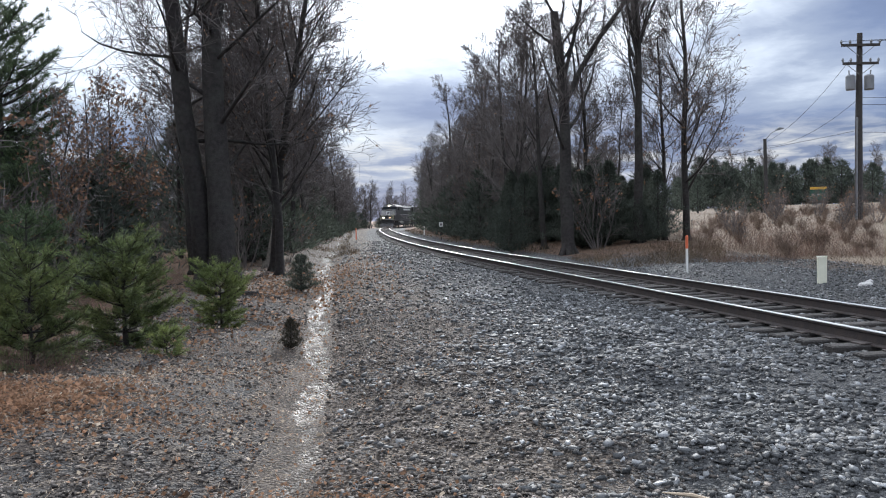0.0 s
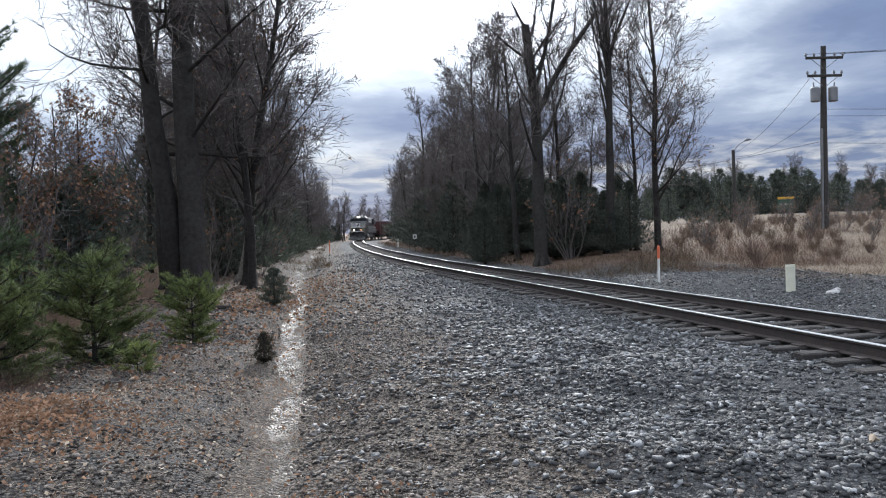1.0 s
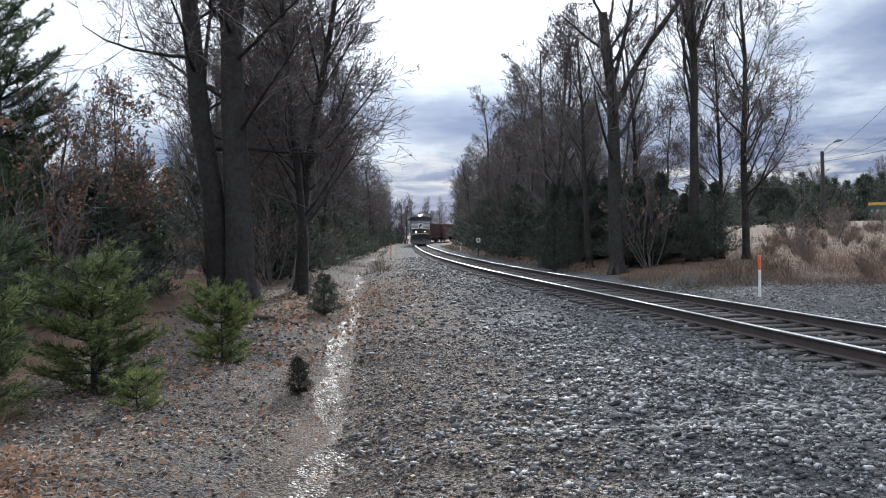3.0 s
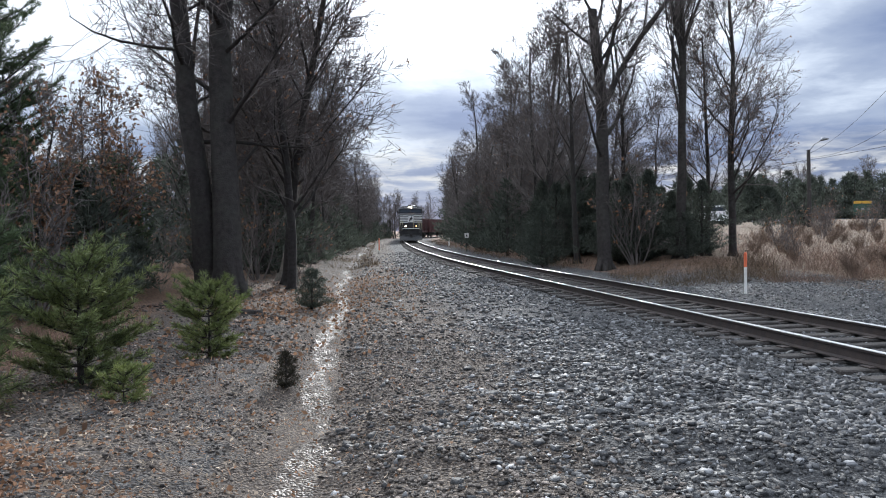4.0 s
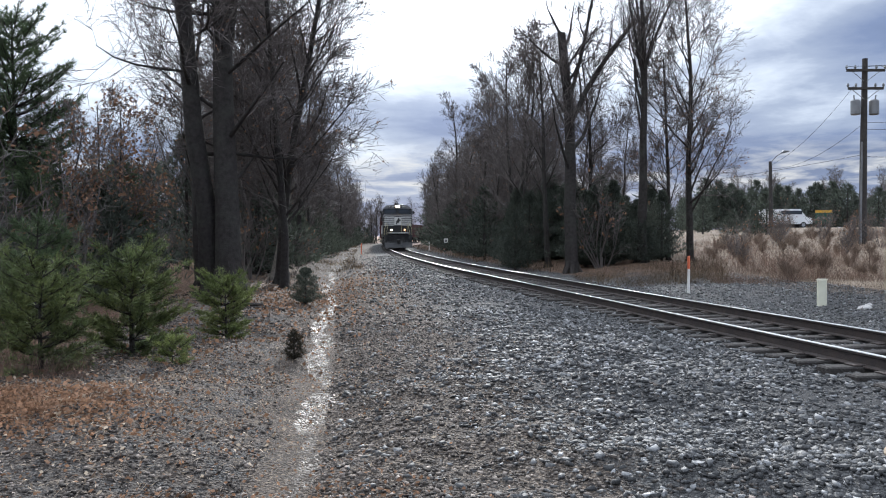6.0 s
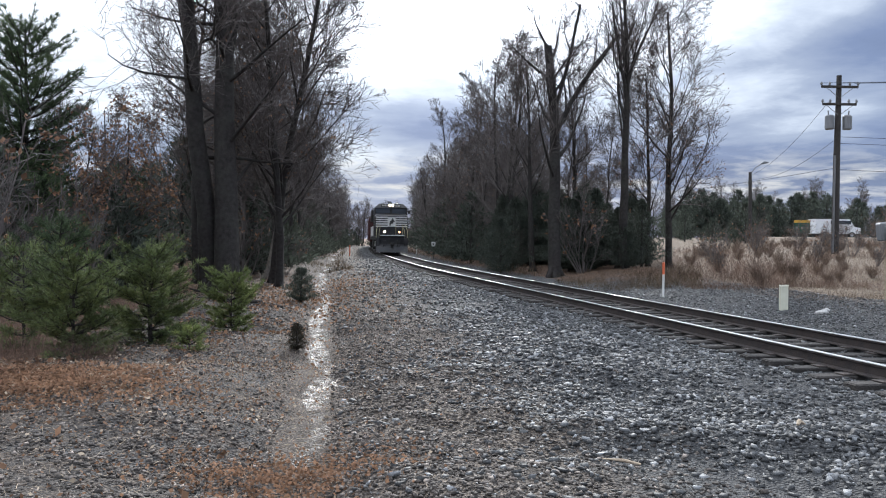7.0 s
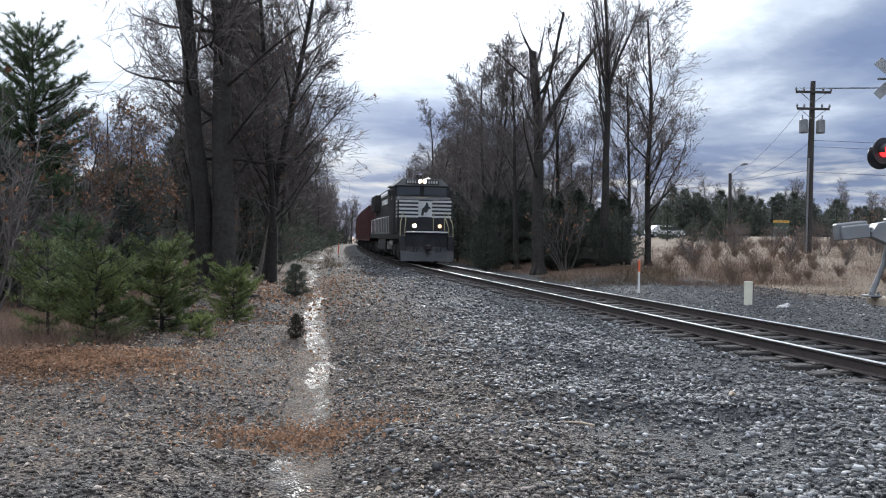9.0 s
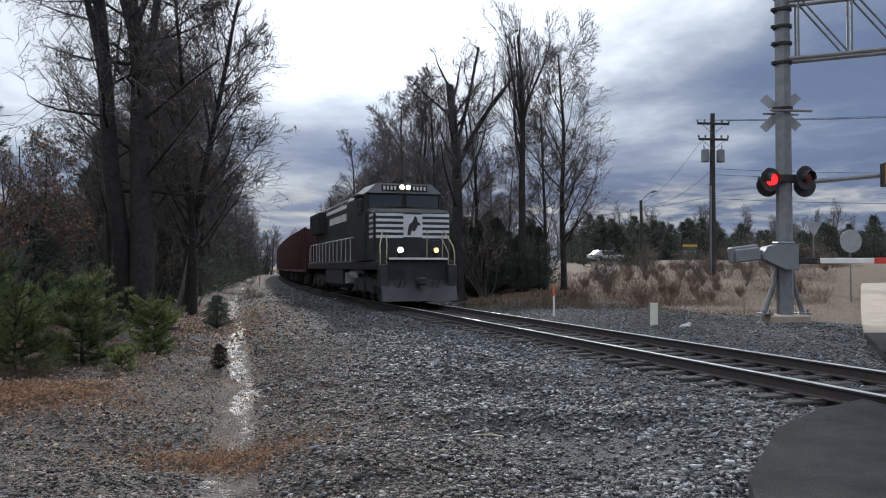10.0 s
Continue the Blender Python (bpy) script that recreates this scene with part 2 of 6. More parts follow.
M = dict(
    ground=ground_material(),
    stone=material("ballast_stone", (0.112, 0.113, 0.115), (0.054, 0.055, 0.057), scale=14, rough=0.70, rand=0.75, bump=0.4, bump_scale=60, spec=0.5, tones=[(0.0, 0.25), (0.55, 0.72), (0.85, 1.45), (1.0, 3.4)]),
    tie=material("creosoted_tie", (0.024, 0.021, 0.019), (0.050, 0.044, 0.040), scale=5, rough=0.9, bump=0.7, bump_scale=30, rand=0.35),
    rail_side=material("rusted_rail_web", (0.045, 0.033, 0.028), (0.028, 0.023, 0.022), scale=8, rough=0.85, bump=0.3),
    rail_top=material("polished_rail_head", (0.75, 0.74, 0.73), (0.62, 0.61, 0.60), scale=3, rough=0.40, metal=1.0),
    asphalt=material("worn_asphalt", (0.030, 0.030, 0.031), (0.018, 0.018, 0.019), scale=3, spec=0.15, rough=0.95, bump=0.9, bump_scale=70, stain=0.4, stain_color=(0.055, 0.054, 0.053), stain_scale=2.6),
    road_far=material("pale_dry_road", (0.30, 0.29, 0.28), (0.22, 0.215, 0.21), scale=0.6, rough=0.8),
    # concrete tan, pale enough to carry the sunlit tone of the far road
    concrete=material("sunlit_concrete", (0.36, 0.30, 0.23), (0.28, 0.23, 0.18), scale=2, rough=0.85, bump=0.2),
    bark=bark_material("grey_brown_bark", (0.052, 0.046, 0.043), (0.029, 0.026, 0.025)),
    bark_pale=bark_material("pale_grey_bark", (0.22, 0.20, 0.175), (0.12, 0.105, 0.09)),
    twig=material("bare_twigs", (0.165, 0.145, 0.135), (0.108, 0.095, 0.090), scale=3, rough=0.95, rand=0.3, spec=0.1),
    deadleaf=material("dead_brown_leaves", (0.31, 0.185, 0.115), (0.19, 0.115, 0.075), scale=3, rough=0.9, rand=0.6, spec=0.15, trans=0.35),
    needle=material("pine_needles", (0.19, 0.22, 0.075), (0.070, 0.098, 0.040), scale=1.6, rough=0.5, rand=0.7, spec=0.35, trans=0.22),
    needle_light=material("young_pine_needles", (0.19, 0.22, 0.075), (0.10, 0.13, 0.045), scale=2.0, rough=0.55, rand=0.5, spec=0.3, trans=0.4),
    needle_far=material("dark_pine_needles", (0.11, 0.15, 0.07), (0.062, 0.09, 0.046), scale=1.2, rough=0.6, rand=0.6, spec=0.25, trans=0.35),
    cedar=material("cedar_sprays", (0.094, 0.108, 0.084), (0.058, 0.068, 0.056), scale=1.5, rough=0.7, rand=0.6, spec=0.25, trans=0.35),
    cedar_dark=material("dry_cedar_sprays", (0.055, 0.048, 0.034), (0.034, 0.032, 0.024), scale=1.5, rough=0.85, rand=0.5, spec=0.2, trans=0.2),
    grass=material("dry_grass_blades", (0.165, 0.122, 0.079), (0.085, 0.062, 0.043), scale=0.5, rough=0.85, rand=0.8, spec=0.15, trans=0.2),
    redgrass=material("rusty_broomsedge", (0.21, 0.142, 0.108), (0.125, 0.086, 0.068), scale=0.5, rough=0.8, rand=0.5, spec=0.25, trans=0.35),
    weed=material("dry_weed_stems", (0.26, 0.195, 0.150), (0.16, 0.12, 0.098), scale=0.8, rough=0.9, rand=0.5, spec=0.1),
    pole_wood=material("weathered_pole_wood", (0.050, 0.044, 0.040), (0.030, 0.027, 0.025), scale=6, rough=0.9, bump=0.5),
    galv=material("galvanised_steel", (0.23, 0.235, 0.242), (0.15, 0.155, 0.16), scale=5, rough=0.55, metal=0.35, stain=0.35, stain_color=(0.20, 0.18, 0.16)),
    grey_paint=material("grey_painted_metal", (0.20, 0.21, 0.225), (0.15, 0.16, 0.17), scale=3, rough=0.5, stain=0.3, stain_color=(0.22, 0.2, 0.18)),
    white_paint=material("weathered_white_paint", (0.74, 0.73, 0.70), (0.62, 0.61, 0.58), scale=4, rough=0.55, stain=0.25, stain_color=(0.4, 0.35, 0.28)),
    cream=material("faded_cream_plastic", (0.72, 0.70, 0.56), (0.62, 0.60, 0.47), scale=4, rough=0.5),
    red=material("red_reflective_paint", (0.55, 0.045, 0.035), (0.42, 0.035, 0.03), scale=4, rough=0.4),
    orange=material("faded_orange_plastic", (0.72, 0.16, 0.06), (0.58, 0.12, 0.05), scale=4, rough=0.5),
    black=material("black_enamel", (0.016, 0.016, 0.018), (0.026, 0.026, 0.027), scale=2, rough=0.45, stain=0.35, stain_color=(0.085, 0.078, 0.07), stain_scale=1.5),
    black_grime=material("grimy_black_steel", (0.020, 0.019, 0.019), (0.034, 0.031, 0.029), scale=3, rough=0.85, bump=0.3),
    loco_white=material("loco_white_paint", (0.70, 0.70, 0.69), (0.58, 0.58, 0.57), scale=2, rough=0.45, stain=0.3, stain_color=(0.35, 0.33, 0.30)),
    loco_grey=material("dusty_roof_paint", (0.20, 0.20, 0.205), (0.13, 0.13, 0.135), scale=2, rough=0.6, stain=0.3, stain_color=(0.3, 0.29, 0.27)),
    yellow=material("handrail_yellow_paint", (0.42, 0.38, 0.22), (0.34, 0.30, 0.17), scale=4, rough=0.5),
    wagon=material("oxide_red_wagon_paint", (0.075, 0.020, 0.019), (0.048, 0.016, 0.016), scale=1.5, rough=0.7, bump=0.15, stain=0.5, stain_color=(0.05, 0.035, 0.03)),
    coal=material("coal_load", (0.02, 0.02, 0.021), (0.04, 0.04, 0.04), scale=14, rough=0.7, bump=1.0, bump_scale=12),
    glass=material("dark_cab_glass", (0.03, 0.035, 0.04), (0.03, 0.035, 0.04), rough=0.06, spec=0.8),
    lamp=glow("headlight_beam", (1.0, 0.72, 0.40), 40.0),
    lamp_warm=glow("ditch_light_beam", (1.0, 0.52, 0.24), 3.0),
    red_lamp=glow("lit_red_lens", (1.0, 0.03, 0.03), 2.2),
    lens_dark=material("unlit_red_lens", (0.10, 0.012, 0.012), rough=0.15),
    green=material("green_road_sign", (0.010, 0.075, 0.045), (0.008, 0.06, 0.036), rough=0.45),
    yellow_sign=material("orange_yellow_sign", (0.62, 0.36, 0.04), rough=0.45),
    alum=material("sign_back_aluminium", (0.34, 0.35, 0.36), (0.28, 0.29, 0.30), rough=0.5, metal=0.3),
    rock=material("pale_rock", (0.52, 0.50, 0.48), (0.38, 0.37, 0.36), scale=6, rough=0.85, bump=0.5),
    white_car=material("white_car_paint", (0.75, 0.76, 0.77), (0.70, 0.71, 0.72), rough=0.3),
    rubber=material("black_rubber", (0.02, 0.02, 0.02), rough=0.8),
    clod=material("earth_clods", (0.125, 0.106, 0.092), (0.062, 0.053, 0.047), scale=14, rough=0.9, rand=0.6, bump=0.4, tones=[(0.0, 0.25), (0.55, 0.75), (0.85, 1.5), (1.0, 3.2)]),
    pale_wood=material("pale_cut_wood", (0.45, 0.36, 0.26), (0.32, 0.25, 0.18), scale=8, rough=0.85),
)


# ---------------------------------------------------------------- mesh tools
class Build:
    """Collects faces of one mesh."""

    def __init__(self):
        self.v, self.f, self.n = [], [], 0

    def add(self, verts, faces):
        self.v.append(np.asarray(verts, float).reshape(-1, 3))
        self.f += [tuple(i + self.n for i in f) for f in faces]
        self.n += len(self.v[-1])
        return self

    def box(self, cx, cy, cz, sx, sy, sz, chamfer=0.0, m=None):
        """A box about its centre; with a chamfer all its edges are cut."""
        hx, hy, hz = sx / 2, sy / 2, sz / 2
        c = min(chamfer, 0.45 * min(sx, sy, sz))
        if c <= 0:
            V = [(x * hx, y * hy, z * hz) for z in (-1, 1) for y in (-1, 1) for x in (-1, 1)]
            F = [(0, 2, 3, 1), (4, 5, 7, 6), (0, 1, 5, 4), (2, 6, 7, 3), (0, 4, 6, 2), (1, 3, 7, 5)]
        else:
            V, idx = [], {}
            for sxn in (-1, 1):
                for syn in (-1, 1):
                    for szn in (-1, 1):
                        for ax in range(3):
                            p = [sxn * (hx - c), syn * (hy - c), szn * (hz - c)]
                            p[ax] = (sxn * hx, syn * hy, szn * hz)[ax]
                            idx[(sxn, syn, szn, ax)] = len(V)
                            V.append(p)
            F = []
            for ax in range(3):
                o = [a for a in range(3) if a != ax]
                for s in (-1, 1):
                    def key(a, b_):
                        k = [0, 0, 0]
                        k[ax], k[o[0]], k[o[1]] = s, a, b_
                        return idx[(*k, ax)]
                    F.append((key(-1, -1), key(1, -1), key(1, 1), key(-1, 1)))
                for a in (-1, 1):
                    for b_ in (-1, 1):
                        k0, k1 = [0, 0, 0], [0, 0, 0]
                        k0[o[0]], k0[o[1]], k0[ax] = a, b_, -1
                        k1[o[0]], k1[o[1]], k1[ax] = a, b_, 1
                        F.append((idx[(*k0, o[0])], idx[(*k1, o[0])], idx[(*k1, o[1])], idx[(*k0, o[1])]))
            for sxn in (-1, 1):
                for syn in (-1, 1):
                    for szn in (-1, 1):
                        F.append(tuple(idx[(sxn, syn, szn, a)] for a in range(3)))
        V = np.array(V, float) + 0
        if m is not None:
            V = V @ np.array(m.to_3x3()).T
        return self.add(V + np.array((cx, cy, cz)), F)

    def tube(self, points, radii, sides=8, cap=True):
        P = np.asarray(points, float)
        R = np.full(len(P), radii) if np.isscalar(radii) else np.asarray(radii, float)
        T = np.gradient(P, axis=0)
        T /= np.linalg.norm(T, axis=1)[:, None] + 1e-9
        ref = np.array((0.0, 0, 1)) if abs(T[0, 2]) < 0.9 else np.array((1.0, 0, 0))
        A = np.cross(T, ref)
        A /= np.linalg.norm(A, axis=1)[:, None] + 1e-9
        B = np.cross(T, A)
        a = np.arange(sides) * 2 * math.pi / sides
        V = P[:, None] + R[:, None, None] * (np.cos(a)[None, :, None] * A[:, None] + np.sin(a)[None, :, None] * B[:, None])
        F = []
        for i in range(len(P) - 1):
            for j in range(sides):
                k = (j + 1) % sides
                F.append((i * sides + j, i * sides + k, (i + 1) * sides + k, (i + 1) * sides + j))
        if cap:
            F += [tuple(range(sides)), tuple(range((len(P) - 1) * sides, len(P) * sides))]
        return self.add(V.reshape(-1, 3), F)

    def cyl(self, p, q, r, sides=16, r2=None):
        return self.tube([p, q], [r, r if r2 is None else r2], sides)

    def prism(self, outline, axis, a, b):
        """An outline in the two other axes, drawn from a to b along axis."""
        n, V = len(outline), []
        for w in (a, b):
            for p, q in outline:
                V.append({0: (w, p, q), 1: (p, w, q), 2: (p, q, w)}[axis])
        F = [tuple(range(n)), tuple(range(n, 2 * n))] + [(i, (i + 1) % n, n + (i + 1) % n, n + i) for i in range(n)]
        return self.add(V, F)

    def loft(self, rings, cap=True):
        n, V = len(rings[0]), [p for r in rings for p in r]
        F = [(i * n + j, i * n + (j + 1) % n, (i + 1) * n + (j + 1) % n, (i + 1) * n + j) for i in range(len(rings) - 1) for j in range(n)]
        if cap:
            F += [tuple(range(n)), tuple(range((len(rings) - 1) * n, len(rings) * n))]
        return self.add(V, F)

    def mesh(self, name, mat=None, smooth=False, fix=True):
        me = bpy.data.meshes.new(name)
        if self.v:
            me.from_pydata(np.concatenate(self.v).tolist(), [], self.f)
        if fix and len(self.f) < 20000:
            bm = bmesh.new()
            bm.from_mesh(me)
            bmesh.ops.recalc_face_normals(bm, faces=bm.faces)
            bm.to_mesh(me)
            bm.free()
        if smooth:
            me.polygons.foreach_set("use_smooth", np.ones(len(me.polygons), bool))
        if mat:
            me.materials.append(M[mat] if isinstance(mat, str) else mat)
        return me


def tri_mesh(name, V, F, mat, smooth=False):
    """A mesh straight from arrays of corners and triangles (or quads)."""
    V, F = np.asarray(V, np.float32).reshape(-1, 3), np.asarray(F, np.int32)
    me = bpy.data.meshes.new(name)
    k = F.shape[1]
    me.vertices.add(len(V))
    me.vertices.foreach_set("co", V.ravel())
    me.loops.add(F.size)
    me.loops.foreach_set("vertex_index", F.ravel())
    me.polygons.add(len(F))
    me.polygons.foreach_set("loop_start", np.arange(0, F.size, k, dtype=np.int32))
    me.polygons.foreach_set("loop_total", np.full(len(F), k, np.int32))
    if smooth:
        me.polygons.foreach_set("use_smooth", np.ones(len(F), bool))
    me.update(calc_edges=True)
    me.materials.append(M[mat])
    return me


def thing(name, label, category, group="", kind="", at=None):
    ob = tagged(new(name), label, category, group, kind)
    if at is not None:
        ob.matrix_basis = at
    return ob


def part(name, build, mat, parent, label="", smooth=False, at=None):
    me = build.mesh(name, mat, smooth) if isinstance(build, Build) else build
    ob = new(name, me)
    ob.parent = parent
    if at is not None:
        ob.matrix_basis = at
    return tagged(ob, label)


def smooth_step(x, a, b):
    k = np.clip((np.asarray(x, float) - a) / (b - a), 0, 1)
    return k * k * (3 - 2 * k)


# ---------------------------------------------------------------- the line of the track
SLOPE_Y = [-60, 30, 40, 60, 80, 110, 140, 155, 165, 175, 190, 300]
SLOPE_V = [-0.197, -0.197, -0.163, -0.128, -0.109, -0.095, -0.07, -0.03, 0.14, 0.32, 0.46, 0.55]
GAUGE = 1.66  # between the middles of the rail heads
LINE_Y = np.arange(-60, 420.01, 0.5)
LINE_X = np.concatenate([[0], np.cumsum(np.interp((LINE_Y[1:] + LINE_Y[:-1]) / 2, SLOPE_Y, SLOPE_V) * 0.5)])
LINE_X += 5.12 + GAUGE / 2 - np.interp(9.0, LINE_Y, LINE_X)
LINE_S = np.concatenate([[0], np.cumsum(np.hypot(np.diff(LINE_X), 0.5))])


def line_x(y):
    return np.interp(y, LINE_Y, LINE_X)


def line_at(s):
    """Place and heading (slope) at a length along the track's middle line."""
    y = np.interp(s, LINE_S, LINE_Y)
    return np.interp(s, LINE_S, LINE_X), y, np.interp(y, SLOPE_Y, SLOPE_V)


def across(x, y):
    """Distance across the track from its middle line; right of it is positive."""
    k = np.interp(y, SLOPE_Y, SLOPE_V)
    return (x - line_x(y)) / np.sqrt(1 + k * k)


def wave(x, y, f, seed=0):
    return np.sin(x * f + 1.3 * seed + 1.7 * np.sin(y * f * 0.63 + seed)) * np.sin(y * f * 0.91 + 2.1 * seed + 1.2 * np.sin(x * f * 0.77))


def ditch_u(y):
    """How far left of the track the wet ditch runs."""
    return np.interp(y, [3, 5.3, 8, 12.5, 24, 60], [-7.75, -7.6, -7.4, -7.1, -6.5, -5.2])


def ground_z(x, y):
    x, y = np.asarray(x, float), np.asarray(y, float)
    u = across(x, y)
    z = np.full(np.broadcast(x, y).shape, -0.24)
    bed = smooth_step(np.abs(u), 1.5, 3.0)
    z = z - 0.015 * (1 - bed) + 0.022 * (1 - smooth_step(np.abs(u), 1.3, 2.2))
    z = z - 0.06 * smooth_step(-u, 2.4, 5.0) + 0.10 * wave(x, y, 0.9, 2) * smooth_step(-u, 2.5, 5) * 0.35
    v = u - ditch_u(y)
    ditch = np.exp(-((v + 0.12 * np.sin(y * 0.5)) / 0.75) ** 2) * smooth_step(y, 1.0, 6) * (1 - smooth_step(y, 70, 110))
    z = z - 0.26 * ditch
    z = z + (0.05 + 0.10 * wave(x, y, 0.55, 1)) * smooth_step(-u, 7.6, 9.5)
    z = z + 0.25 * smooth_step(-u, 11, 18)
    # beyond the track: a level yard, then the field that climbs to the road
    z = z + 0.10 * smooth_step(u, 3.0, 5.0) + 0.05 * wave(x, y, 0.8, 4) * smooth_step(u, 3, 5)
    z = z + 1.15 * smooth_step(u, 9.0, 30.0) * smooth_step(y + 0.2 * u, 14, 45) + 0.8 * smooth_step(u, 22, 46) * smooth_step(y, 40, 80)
    z = z + 0.35 * smooth_step(u, 3.5, 8) * smooth_step(y, 24, 34)
    z = z + 0.012 * wave(x, y, 5.0, 5) + 0.008 * wave(x, y, 11.0, 6)
    lump = smooth_step(-u, 1.8, 3.2) * (1 - smooth_step(-u, 9, 11)) * (1 - smooth_step(y, 16, 26))
    z = z + lump * (0.065 * wave(x, y, 1.4, 7) + 0.036 * wave(x, y, 3.1, 9) + 0.014 * wave(x, y, 6.7, 3))
    # a low ridge pushed up beside the road end
    z = z + 0.13 * np.exp(-(((x - 1.2) / 1.5) ** 2 + ((y - 8.7 - 0.25 * np.sin(x * 1.7)) / 0.38) ** 2)) + 0.10 * np.exp(-(((x - 2.3) / 1.1) ** 2 + ((y - 6.5 + 0.3 * x) / 0.35) ** 2))
    z = z - 0.10 * np.exp(-((np.hypot(x - 1.9, (y - 5.6) * 0.8)) / 1.6) ** 2)
    return z


# ---------------------------------------------------------------- ground
def make_ground():
    def axis(parts):
        return np.unique(np.round(np.concatenate([np.arange(a, b, s) for a, b, s in parts]), 3))
    xs = axis([(-2400, -300, 300), (-300, -60, 30), (-60, -14, 2), (-14, -7, 0.4), (-7, 11, 0.14), (11, 20, 0.4), (20, 60, 2), (60, 300, 20), (300, 2401, 300)])
    ys = axis([(-1500, -60, 180), (-60, -6, 6), (-6, 2, 0.5), (2, 17, 0.14), (17, 34, 0.35), (34, 70, 1), (70, 260, 4), (260, 500, 30), (500, 3001, 250)])
    X, Y = np.meshgrid(xs, ys)
    Z = ground_z(X, Y)
    nx, ny = len(xs), len(ys)
    i = np.arange(nx * ny).reshape(ny, nx)
    F = np.stack([i[:-1, :-1], i[:-1, 1:], i[1:, 1:], i[1:, :-1]], -1).reshape(-1, 4)
    me = tri_mesh("ground", np.stack([X, Y, Z], -1).reshape(-1, 3), F, "ground", smooth=True)
    u = across(X, Y)
    v = u - ditch_u(Y)
    gravel = (1 - smooth_step(-v, -4.2, -0.6)) * (1 - smooth_step(u, 5.5, 7.5) * smooth_step(Y, 15, 24)) * (1 - smooth_step(u, 9, 13))
    gravel = np.maximum(gravel, 0.46 * smooth_step(-u, 7.2, 8.0) * (1 - smooth_step(-u, 9.5, 11)) * (1 - smooth_step(Y, 16, 26)))
    litter = smooth_step(-u, 9.6, 11.5) * 0.75 + 0.42 * np.exp(-(np.hypot(X + 1.1, Y - 5.1) / 0.5) ** 2) + 0.48 * smooth_step(-u, 6.6, 7.6) * smooth_step(Y, 13, 22)
    litter = np.maximum(litter, 0.66 * np.exp(-(((X + 4.5) / 1.2) ** 2 + ((Y - 7.1) / 0.7) ** 2)))
    litter = np.maximum(litter, 0.62 * smooth_step(u, 2.6, 4.0) * smooth_step(Y, 25, 31) * (1 - smooth_step(u, 30, 40)))
    litter = np.maximum(litter, 0.55 * smooth_step(u, 6, 8) * smooth_step(Y, 26, 30) * (1 - smooth_step(u, 12, 16)))
    grass = smooth_step(u, 7.0, 10.0) * (1 - smooth_step(u, 200, 260)) * smooth_step(Y, 12, 20)
    wet = np.exp(-((v + 0.12 * np.sin(Y * 0.5) + 0.10 * np.sin(Y * 1.7)) / (0.07 + 0.085 * smooth_step(Y, 4, 10) + 0.05 * np.sin(Y * 2.3))) ** 2) * smooth_step(Y, 1.5, 4)
    for name, a in (("gravel", gravel), ("litter", litter), ("grass", grass), ("wet", wet)):
        me.attributes.new(name, "FLOAT", "POINT").data.foreach_set("value", np.clip(a, 0, 1).astype(np.float32).ravel())
    return tagged(new("ground", me), "grey gravel and brown leaf-strewn ground beside the track", "ground", kind="structure")


make_ground()


# ---------------------------------------------------------------- track
def offset_line(ys, off):
    k = np.interp(ys, SLOPE_Y, SLOPE_V)
    q = np.sqrt(1 + k * k)
    return line_x(ys) + off / q, ys - off * k / q


def sweep(outline, off, ys, z0):
    """A rail outline (across, up) carried along the track."""
    b = Build()
    rings = []
    cols = [offset_line(ys, off + p) for p, _ in outline]
    for i in range(len(ys)):
        rings.append([(cols[j][0][i], cols[j][1][i], z0 + outline[j][1]) for j in range(len(outline))])
    return b.loft(rings)


def make_track():
    track = thing("railway_track", "single curved track of shiny rails on dark wooden ties", "railway track", kind="structure")
    ys = np.concatenate([np.arange(-40, 40, 1.0), np.arange(40, 300, 2.5)])
    web = [(-0.076, -0.172), (0.076, -0.172), (0.076, -0.160), (0.014, -0.142), (0.010, -0.048), (0.036, -0.034), (0.038, -0.010), (-0.038, -0.010), (-0.036, -0.034), (-0.010, -0.048), (-0.014, -0.142), (-0.076, -0.160)]
    head = [(-0.037, -0.012), (0.037, -0.012), (0.034, -0.002), (0.022, 0.0), (-0.022, 0.0), (-0.034, -0.002)]
    for off in (-GAUGE / 2, GAUGE / 2):
        r = part("rail", sweep(web, off, ys, 0), "rail_side", track, "steel rail with a rust-brown side")
        part("rail_head", sweep(head, off, ys, 0.001), "rail_top", r, "polished running surface")
    rng = np.random.default_rng(5)
    alike = [Build().box(0, 0, 0, 2.75, 0.23, 0.16, 0.018).mesh("tie", "tie") for _ in range(1)][0]
    plate = Build().box(0, 0, 0, 0.36, 0.18, 0.02, 0.005)
    plate_me = plate.mesh("tie_plate", "rail_side")
    s0, rest = np.interp(4.9, LINE_Y, LINE_S), Build()
    for i in range(420):
        x, y, k = line_at(s0 + i * 0.53)
        m = pose(x + rng.normal(0, 0.03), y + rng.normal(0, 0.02), -0.262 + rng.normal(0, 0.006), rng.normal(0, 0.6), rng.normal(0, 0.4), -math.degrees(math.atan(k)) + rng.normal(0, 0.8))
        if i < 230:
            t = part("tie", alike, None, track, at=m)
            if i < 90:
                for off in (-GAUGE / 2, GAUGE / 2):
                    part("tie_plate", plate_me, None, t, at=pose(off, 0, 0.088))
        else:
            rest.box(x, y, -0.262, 2.75, 0.23, 0.16)
    tagged(part("far_ties", rest, "tie", track, "distant wooden ties"), kind="stuff")


make_track()


